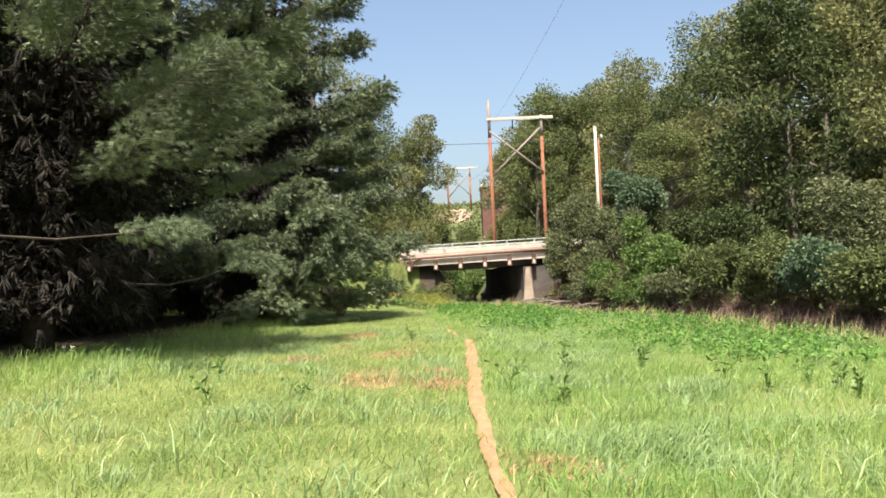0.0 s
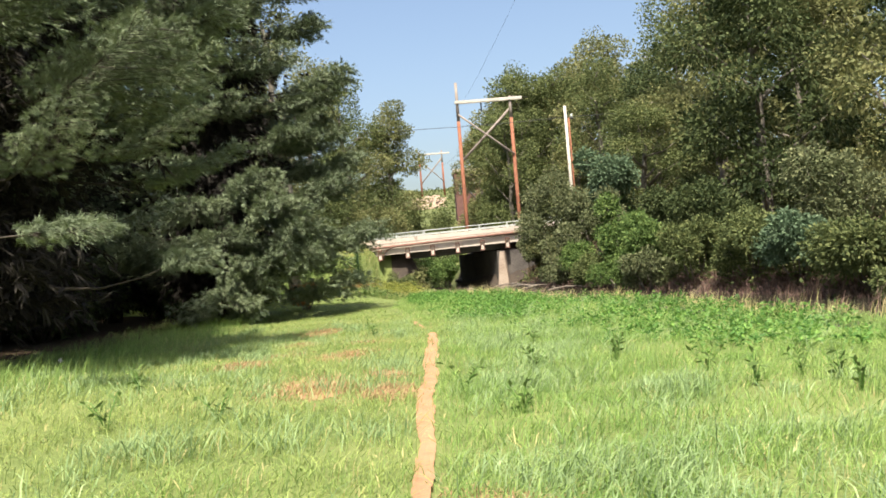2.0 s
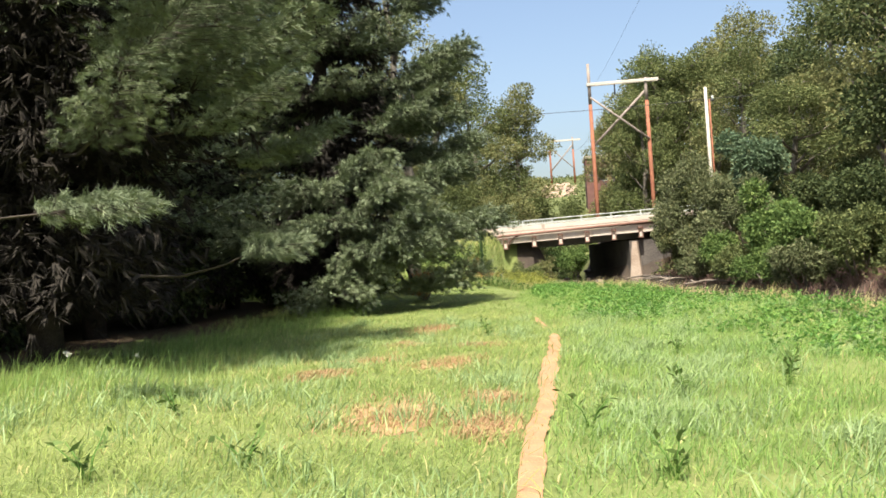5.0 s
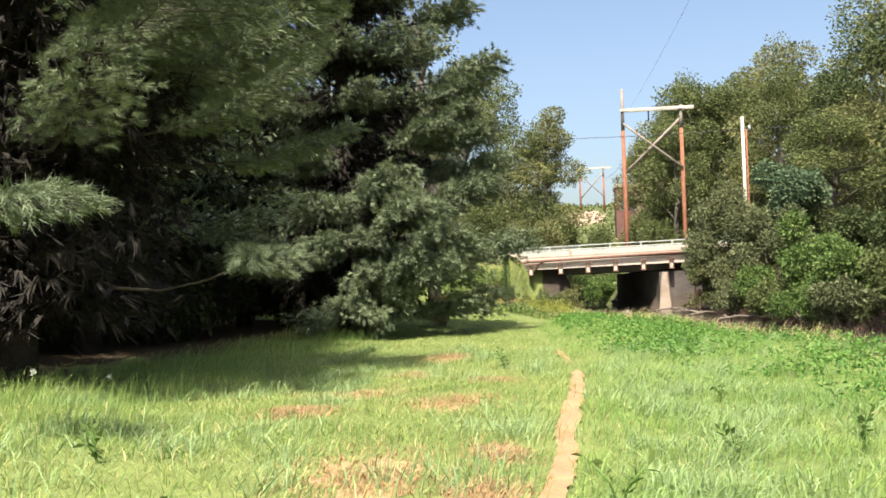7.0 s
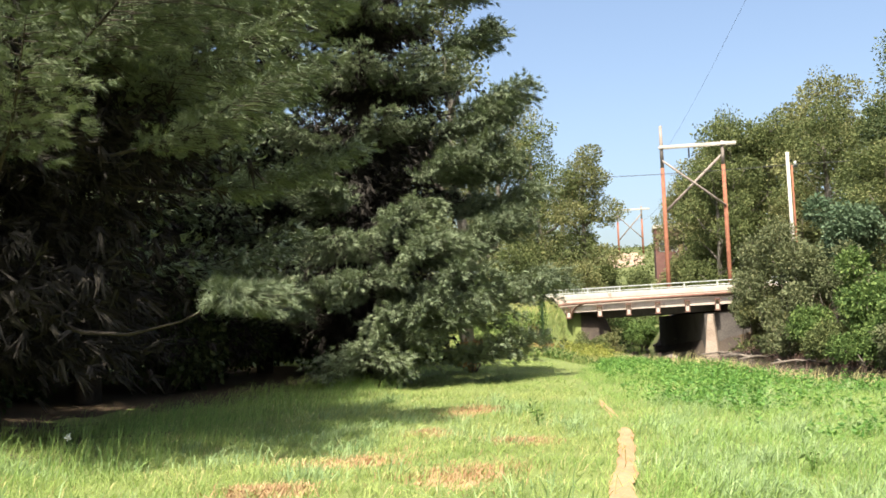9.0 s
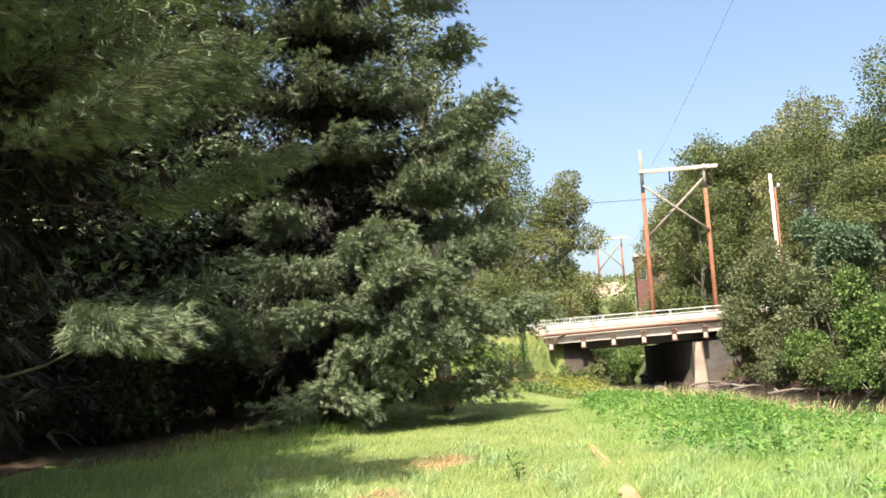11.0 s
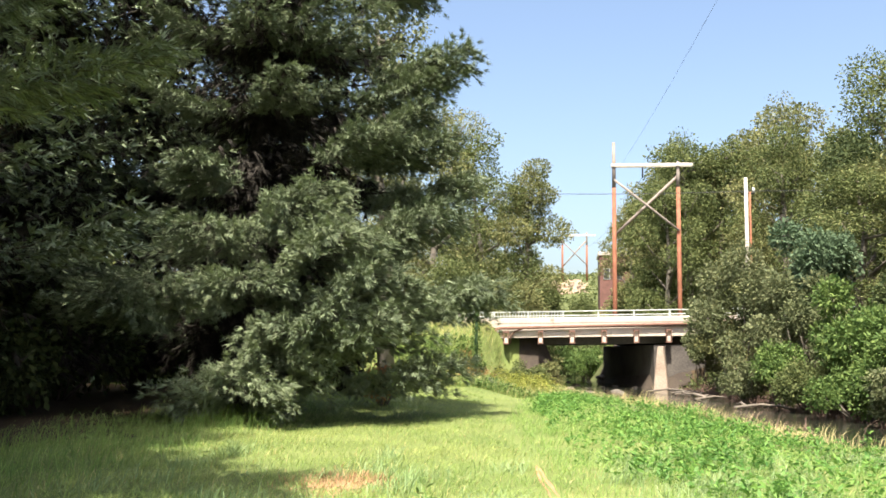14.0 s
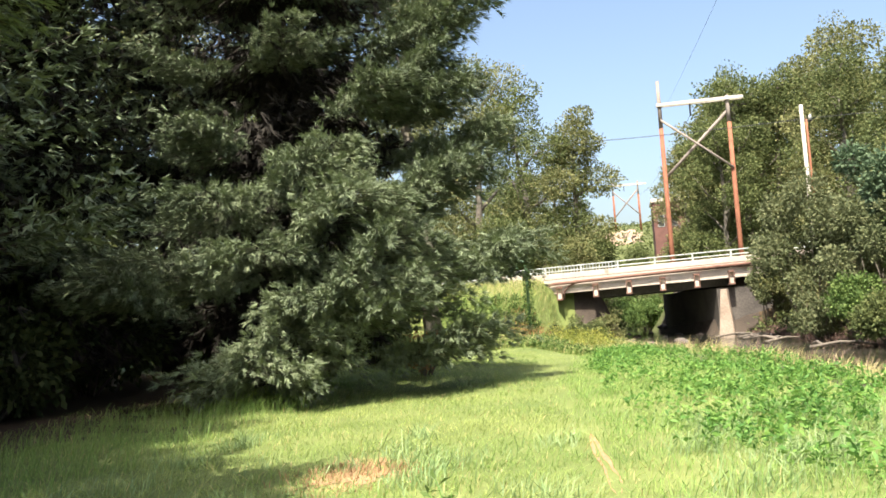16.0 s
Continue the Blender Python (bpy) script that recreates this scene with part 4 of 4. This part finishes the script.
# ---- hill, cut and far building ----
def sandy_cut():
    rng = np.random.default_rng(8)
    n, m = 26, 12
    v = []
    for j in range(m):
        for i in range(n):
            x = -2.2 + 7.6 * i / (n - 1)
            y = 172 + 12 * j / (m - 1)
            e = min(1, 4 * min(i / (n - 1), 1 - i / (n - 1)), 4 * j / (m - 1) + 0.3)
            v.append((x + rng.normal(0, 0.3), y, float(ground_z(x, y)) - 0.3 + 0.9 * e + rng.normal(0, 0.2)))
    f = [(j * n + i, j * n + i + 1, (j + 1) * n + i + 1, (j + 1) * n + i) for j in range(m - 1) for i in range(n - 1)]
    tagged(new("sandy_bank", mesh_np("sandy_bank", v, f, M_SAND)), "bare sandy bank on the far hill", "bank", kind="structure")


sandy_cut()


def far_building():
    z = float(ground_z(7.0, 150))
    t = thing("brick_building", "dark red brick building partly behind trees", "building", (7.6, 150, z))
    h = 15.8 - z
    part("wall", box(-1.6, 0, -0.5, 3, 7, h, 0.02), M_BRICK, t)
    part("roof", box(-1.8, -0.2, h + 0.003, 3.2, 7.2, h + 0.5, 0.05), M_CONCRETE, t)
    for x in (-1.0, 0.8):
        w = part("window", box(x, -0.06, h - 3.6, x + 0.9, -0.003, h - 1.9, 0.01), M_RAIL, t)
        part("pane", box(x + 0.08, -0.075, h - 3.52, x + 0.82, -0.062, h - 1.98, 0.002), M_WIRE, w)


far_building()


# ---- woods ----
def woods():
    WOOD = "leafy broadleaf tree in the wooded bank"

    def rise(x, y, top):
        return top - float(ground_z(x, y))
    left = [(-9.6, 80, 21.0, 5.2, "olive", 31), (-5.8, 80, 18.6, 4.6, "mid", 32), (-13.5, 81, 20.5, 4.8, "olive", 33), (-2.9, 79.5, 16.2, 3.5, "olive", 34), (-19, 86, 21, 5, "mid", 35)]
    for x, y, top, r, m, s in left:
        broadleaf("tree", "olive-green broadleaf tree behind the road", (x, y), rise(x, y, top), r, M_LEAF[m], s, 0.19, 24000, 0.03, "trees behind the road")
    broadleaf("tree", "thin-crowned broadleaf tree rising behind the pine", (-6.1, 46.5), rise(-6.1, 46.5, 17.8), 2.7, M_LEAF["grey"], 37, 0.17, 9000, 0.4)
    base = []
    spec = [(12, 96, 22.5, 5.0, "mid", 41), (18.5, 90, 24, 5.2, "olive", 42), (25, 82, 24.5, 5.5, "mid", 43), (20, 60, 20, 4.8, "olive", 44), (17.0, 45, 16.5, 4.4, "dark", 45), (20.5, 36, 18, 4.8, "olive", 46)]
    for x, y, top, r, m, s in spec:
        base.append(broadleaf("tree", WOOD, (x, y), rise(x, y, top), r, M_LEAF[m], s, 0.25, 18000, 0.06, "wooded bank"))
    rng = np.random.default_rng(77)
    heights = [rise(x, y, top) for x, y, top, r, m, s in spec]
    more = [(7.2, 101, 17.0), (14.2, 97, 22), (16.8, 99, 23), (12.8, 106, 22.5), (10.5, 100, 20), (16.5, 84, 19), (23, 68, 20), (9.6, 92, 17.5), (8.2, 110, 18), (15, 106, 22), (22, 104, 23), (31, 92, 24), (38, 84, 25), (34, 70, 24), (28, 64, 22), (25, 52, 21), (29, 43, 22), (24.5, 30, 20), (32, 26, 22), (14.5, 58, 11), (14.5, 84, 13), (20, 76, 17), (30, 110, 26), (44, 98, 27), (40, 56, 25), (40, 38, 25), (21, 50, 17), (27, 19, 19), (36, 14, 20), (22, 26, 14), (17.5, 66, 13)]
    for i, (x, y, top) in enumerate(more):
        k = (i * 5 + 1) % len(base)
        s = rise(x, y, top) / heights[k]
        w = max(0.75, min(1.15, s))
        o = copy_thing(base[k], pose(x, y, float(ground_z(x, y)) - 0.1, 0, 0, rng.uniform(0, 360)))
        o.scale = (w, w, s)
    for x, y, s in ((-19, 51, 0.9), (-20.5, 41, 0.85), (-18, 36, 0.8), (-24, 46, 0.9), (-13, 57, 0.65), (-27, 30, 0.9), (-28, 42, 0.9), (-28, 19, 0.9), (-18, 58, 0.8), (-25, 52, 0.9), (-22, 24, 0.9), (-23, 36, 0.95), (-21, 47, 0.9), (-15, 52, 0.7), (-24, 13, 0.9), (-11.5, 50.5, 0.6), (-26, 92, 1.0), (-9, 100, 0.9), (-16, 106, 1.1), (-10, 128, 0.9), (15, 138, 0.8), (19, 160, 0.9), (-12, 150, 0.9), (12.5, 122, 0.7), (-10, 180, 0.8), (12, 200, 0.6), (-6, 212, 0.5), (18, 186, 0.8)):
        o = copy_thing(base[int(abs(x)) % 3], pose(x, y, float(ground_z(x, y)) - 0.1, 0, 0, rng.uniform(0, 360)))
        o.scale = (s, s, s * 0.8)


woods()


def bank_bushes():
    L = "dense leafy bush overhanging the river bank"
    spec = [
        ((7.9, 53.5), 7.2, 2.3, "grey", 51, 0.17, 11000),
        ((9.6, 50.0), 5.6, 2.0, "grey", 52, 0.17, 9000),
        ((11.2, 54.5), 8.4, 2.2, "blue", 53, 0.24, 8000),
        ((9.6, 43.5), 4.6, 1.7, "bright", 54, 0.18, 9000),
        ((9.8, 39.5), 2.6, 1.5, "bright", 55, 0.16, 8000),
        ((10.4, 35.5), 2.6, 1.6, "mid", 56, 0.15, 8000),
        ((11.4, 32.0), 2.6, 1.6, "mid", 57, 0.15, 8000),
        ((11.9, 29.4), 2.3, 1.4, "blue", 58, 0.16, 7000),
        ((15.0, 34.0), 4.6, 2.0, "grey", 59, 0.18, 8000),
        ((12.4, 25.6), 2.4, 1.7, "mid", 60, 0.16, 9000),
        ((13.8, 21.8), 2.6, 1.9, "mid", 61, 0.17, 9000),
        ((8.2, 76.5), 3.0, 1.6, "olive", 62, 0.2, 3500),
        ((2.2, 79.0), 2.4, 1.8, "bright", 63, 0.2, 3000),
        ((0.5, 86.0), 2.6, 2.4, "bright", 64, 0.2, 3500),
        ((2.2, 76.0), 1.9, 1.0, "bright", 65, 0.16, 2600),
        ((-3.3, 76.5), 7.5, 2.6, "olive", 93, 0.19, 9000),
        ((-7.4, 76.0), 8.0, 3.0, "mid", 94, 0.19, 9000),
        ((-1.0, 78.6), 8.6, 1.9, "mid", 95, 0.19, 8000),
        ((-8.6, 73.8), 2.8, 1.5, "bright", 66, 0.18, 3500),
        ((-6.2, 52.5), 1.3, 1.0, "mid", 67, 0.12, 3000),
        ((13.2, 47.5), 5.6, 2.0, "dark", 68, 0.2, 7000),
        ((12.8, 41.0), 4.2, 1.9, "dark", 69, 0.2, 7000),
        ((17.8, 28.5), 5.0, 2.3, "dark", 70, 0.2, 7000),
        ((7.1, 60.2), 3.4, 1.1, "grey", 96, 0.15, 5000),
        ((8.1, 60.0), 3.8, 1.6, "olive", 71, 0.16, 6000),
        ((7.7, 50.6), 2.4, 1.4, "grey", 81, 0.15, 5000),
        ((8.0, 47.4), 2.6, 1.3, "bright", 82, 0.15, 5000),
        ((8.4, 44.4), 2.2, 1.3, "mid", 83, 0.14, 5000),
        ((8.9, 41.2), 2.0, 1.3, "bright", 84, 0.14, 5000),
        ((9.3, 38.0), 1.9, 1.2, "grey", 85, 0.14, 5000),
        ((11.9, 23.0), 1.5, 1.1, "mid", 86, 0.13, 5000),
        ((7.0, 108.0), 8.0, 2.6, "dark", 76, 0.24, 6000),
        ((8.6, 104.0), 9.0, 2.8, "dark", 77, 0.24, 6000),
        ((3.4, 92.0), 3.0, 2.6, "mid", 72, 0.22, 3500),
        ((-1.5, 58.8), 1.7, 1.2, "mid", 73, 0.12, 4000),
        ((-0.6, 60.4), 1.5, 0.9, "olive", 75, 0.12, 3000),
        ((-2.4, 57.6), 0.9, 0.8, "mid", 74, 0.11, 2500),
    ]
    for at, h, r, m, s, lf, n in spec:
        bush("bush", L, at, h, r, M_LEAF[m], s, lf, n, "river bank bushes")
    scrub = bush("bush", "green shrub on the slope behind the road", (1.8, 98), 3.6, 2.2, M_LEAF["mid"], 79, 0.27, 3000, "slope shrubs")
    for i, (x, y) in enumerate(((4.5, 104), (6.5, 112), (2.0, 116), (-1.5, 108), (5.5, 128), (8.0, 136), (1.0, 132), (5.6, 97), (3.5, 145), (6.2, 106), (7.4, 118), (-2.5, 140))):
        copy_thing(scrub, pose(x, y, float(ground_z(x, y)) - 0.08, 0, 0, i * 61))
    # Added shrubs whose dark leaves stand in for the black shade behind the pines.
    under = bush("bush", "shrub added under the pines, dark leaves standing in for shade", (-13.0, 23.5), 3.4, 2.3, M_LEAF["dark"], 80, 0.24, 4500, "shrubs under the pines")
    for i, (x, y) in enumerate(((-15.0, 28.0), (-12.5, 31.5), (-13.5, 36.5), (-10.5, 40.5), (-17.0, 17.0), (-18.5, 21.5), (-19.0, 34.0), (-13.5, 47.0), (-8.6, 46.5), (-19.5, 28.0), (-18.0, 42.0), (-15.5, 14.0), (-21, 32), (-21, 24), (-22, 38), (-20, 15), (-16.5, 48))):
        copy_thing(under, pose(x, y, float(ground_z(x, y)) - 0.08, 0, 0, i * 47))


bank_bushes()


def leafy_stuff(name, label, xy, height, leaf, per, mat, seed, aspect=0.5):
    """Many small leafy plants: leaves set round short upright stems."""
    rng = np.random.default_rng(seed)
    n = len(xy)
    b = np.repeat(np.stack([xy[:, 0], xy[:, 1], ground_z(xy[:, 0], xy[:, 1])], -1), per, 0)
    h = np.repeat(height * rng.uniform(0.5, 1.2, n), per)
    u = rng.uniform(0.15, 1.0, n * per)
    a = rng.uniform(0, 6.28, n * per)
    d = np.stack([np.cos(a), np.sin(a), 0.25 + 0 * a], -1)
    p = b + d * (0.05 * rng.uniform(0.2, 1, n * per))[:, None]
    p[:, 2] += h * u
    tagged(new(name, leaves(name, p, d, leaf, mat, seed + 1, 0.1, aspect)), label, "plants", kind="stuff")


def bank_plants():
    grown = lambda x, y: np.clip(bank_gap(x, y) / 0.4, 0, 1)
    band = lambda x, y: grown(x, y) * step(0.5, 1.6, x - path_x(y)) * np.maximum(step(21, 25, y), step(5.6, 3.8, bank_gap(x, y)))
    a = scatter(17000, -0.5, 14, 12, 54, lambda x, y: band(x, y) * patchy(x, y, 3, 31) ** 1.5 * 1.3, 41)
    leafy_stuff("broadleaf_weeds", "bright green broadleaf weeds along the bank", a, 0.27, 0.085, 15, M_WEED, 42, 0.36)
    rng_keep = lambda w, lo: (lambda x, y: step(lo + w, lo, bank_gap(x, y)) * step(-0.2, 0.1, bank_gap(x, y)))
    b = scatter(800000, -3, 18, 12, 58, lambda x, y: rng_keep(1.0, 0.3)(x, y) * (0.15 + 0.85 * patchy(x, y, 4, 33)), 43)
    tagged(new("dry_reeds", blades("dry_reeds", b, 0.36, 0.010, M_STRAW, 0.4, 44)), "tall tan grasses along the water's edge", "grass", kind="stuff")
    c = scatter(160000, -3, 18, 12, 58, lambda x, y: rng_keep(1.3, 0.0)(x, y) * patchy(x, y, 5, 35), 45)
    tagged(new("dry_stems", blades("dry_stems", c, 0.5, 0.011, M_PURPLE, 0.35, 46)), "brownish purple seed stems at the bank", "grass", kind="stuff")
    w = scatter(500000, 3, 20, 14, 61.5, lambda x, y: step(RIVER_HALF - 0.5, RIVER_HALF, river_side(x, y)) * step(RIVER_HALF + 2.6, RIVER_HALF + 1.2, river_side(x, y)) * (0.25 + 0.75 * patchy(x, y, 3, 34)), 65)[:24000]
    tagged(new("brush", blades("brush", w, 0.38, 0.016, M_PURPLE, 1.3, 66)), "tangled dead brown brush along the far waterline", "brush", kind="stuff")
    # rough growth on the embankment and under the rail
    e = scatter(60000, -16, 3, 50, 61.8, lambda x, y: grown(x, y) * (0.4 + 0.6 * patchy(x, y, 3, 36)), 47)
    tagged(new("rough_grass", blades("rough_grass", e, 0.32, 0.018, M_GRASS, 0.6, 48)), "rough unmown grass on the road embankment", "grass", kind="stuff")
    e = scatter(22000, -14, 2, 50, 61.8, lambda x, y: grown(x, y) * patchy(x, y, 5, 43), 61)
    tagged(new("bank_straw", blades("bank_straw", e, 0.4, 0.018, M_STRAW, 0.5, 62)), "tan seeding grass on the road embankment", "grass", kind="stuff")
    e = scatter(8000, -14, 2, 50, 59.5, lambda x, y: grown(x, y) * patchy(x, y, 4, 37), 49)
    leafy_stuff("embankment_weeds", "green weeds growing on the road embankment", e, 0.35, 0.12, 10, M_LEAF["bright"], 50)
    g = scatter(2600, -3.4, 0.6, 50, 59, lambda x, y: grown(x, y) * step(1.9, 0.6, np.hypot(x + 1.3, (y - 54.5) * 0.5)) * patchy(x, y, 2, 40), 51)
    leafy_stuff("goldenrod", "yellow goldenrod clumps below the bridge", g, 0.85, 0.11, 14, M_GOLD, 52, 0.3)
    g = scatter(2000, -5.5, -1.5, 55, 60.5, lambda x, y: step(1.5, 0.3, np.hypot(x + 3.9, (y - 57.2) * 0.6)), 53)
    tagged(new("dead_grass", blades("dead_grass", g, 0.6, 0.02, M_ORANGE, 0.4, 54)), "rusty dead grass beside the vent pipe", "grass", kind="stuff")
    # far bank undergrowth
    f = scatter(26000, 4, 34, 14, 60, lambda x, y: step(RIVER_HALF + 0.2, RIVER_HALF + 1.2, river_side(x, y)) * step(16, 3, river_side(x, y)) * (0.3 + 0.7 * patchy(x, y, 4, 38)), 55)
    leafy_stuff("undergrowth", "low leafy undergrowth on the wooded bank", f, 0.9, 0.17, 9, M_LEAF["mid"], 56)
    f = scatter(9000, -30, 34, 73, 200, lambda x, y: (np.abs(river_side(x, y)) > RIVER_HALF + 0.5) * (0.4 + 0.6 * patchy(x, y, 8, 39)), 57)
    leafy_stuff("hill_scrub", "low green scrub on the slope behind the road", f, 0.8, 0.5, 6, M_LEAF["mid"], 58)


bank_plants()


def weed_plant(at, height, seed, mat):
    rng = np.random.default_rng(seed)
    t = thing("weed_plant", "single dark green leafy weed standing in the grass", "weed", (at[0], at[1], float(ground_z(*at)) - 0.02), "single weeds")
    for k in range(3):
        a, r = rng.uniform(0, 6.28), rng.uniform(0.02, 0.12)
        h = height * rng.uniform(0.7, 1.0)
        top = np.array([math.cos(a) * r * 2, math.sin(a) * r * 2, h])
        smooth(part("stem", tubes("stem", [([(0, 0, 0), top * np.array([0.3, 0.3, 0.5]), top], [0.008, 0.006, 0.003])], M_WEED, 5), M_WEED, t))
        for j in range(9):
            u = 0.25 + 0.75 * j / 8
            b = a + j * 2.4
            p = top * np.array([u * u, u * u, u])
            d = np.array([[math.cos(b), math.sin(b), 0.5]])
            part("leaf", leaves("leaf", p[None], d, 0.095, mat, seed * 31 + k * 9 + j, 0.1, 0.35), mat, t)


for i, (x, y, h) in enumerate(((-2.33, 8.74, 0.42), (-1.54, 9.22, 0.33), (2.77, 13.4, 0.36), (3.45, 10.1, 0.42), (4.22, 10.0, 0.42), (4.1, 9.3, 0.44), (3.36, 11.4, 0.34), (4.07, 10.5, 0.36), (0.66, 11.0, 0.4), (2.91, 14.0, 0.42), (-2.76, 11.0, 0.3), (1.6, 12.6, 0.36), (2.0, 16.2, 0.38), (-0.9, 21.0, 0.4), (5.6, 15.6, 0.4), (1.1, 9.3, 0.36))):
    weed_plant((x, y), h * 0.9, 200 + i, M_LEAF["bright"])


def orange_bush():
    bush("dying_bush", "small bush with orange dead leaves under the pine", (-4.4, 36.6), 1.1, 0.7, M_ORANGE, 91, 0.13, 700)


orange_bush()


def stones():
    rng = np.random.default_rng(92)
    for i in range(26):
        bm = bmesh.new()
        bmesh.ops.create_icosphere(bm, subdivisions=2, radius=1)
        sx, sy, sz = rng.uniform(0.12, 0.4), rng.uniform(0.12, 0.4), rng.uniform(0.08, 0.2)
        for v in bm.verts:
            k = 1 + 0.25 * noise.noise(v.co * 1.7 + Vector((i * 3.1, 0, 0)))
            v.co = Vector((v.co.x * sx, v.co.y * sy, v.co.z * sz)) * k
        y = rng.uniform(56, 74)
        x = np.interp(y, RIVER[:, 1], RIVER[:, 0]) + rng.uniform(-2.2, 2.8)
        me = bpy.data.meshes.new("stone")
        bm.to_mesh(me)
        bm.free()
        me.materials.append(M_STONE)
        o = smooth(new("stone", me))
        o.location = (x, y, max(float(ground_z(x, y)), WATER_Z - 0.1) + 0.03)
        tagged(o, "wet grey brown stone in the shallow river", "stone", "river stones")
    for i in range(14):
        y = rng.uniform(42, 60)
        x = np.interp(y, RIVER[:, 1], RIVER[:, 0]) + rng.uniform(1.2, 2.4)
        a, ln = rng.uniform(0, 3.1), rng.uniform(0.8, 2.2)
        z = max(float(ground_z(x, y)), WATER_Z) + 0.05
        p = [(x - math.cos(a) * ln / 2, y - math.sin(a) * ln / 2, z), (x, y, z + 0.12), (x + math.cos(a) * ln / 2, y + math.sin(a) * ln / 2, z + 0.04)]
        tagged(smooth(new("driftwood", tubes("driftwood", [(p, [0.06, 0.05, 0.02])], M_TWIG, 6))), "grey driftwood branch at the waterline", "driftwood", "driftwood")


stones()


def white_flower(x, y):
    t = thing("white_flower", "small white wild flower head in the grass", "flower", (x, y, float(ground_z(x, y))), "white flowers")
    smooth(part("stem", tubes("stem", [([(0, 0, -0.02), (0.01, 0, 0.14), (0.02, 0.01, 0.26)], 0.004)], M_WEED, 5), M_WEED, t))
    rng = np.random.default_rng(int(x * 100 + 900))
    d = rng.normal(0, 1, (16, 3))
    d[:, 2] = np.abs(d[:, 2]) + 0.3
    part("petals", leaves("petals", np.tile((0.02, 0.01, 0.26), (16, 1)), d, 0.06, M_FLOWER, 4, 0.0, 0.4), M_FLOWER, t)


for x, y in ((-6.1, 17.2), (-7.0, 16.8), (-7.4, 17.4)):
    white_flower(x, y)
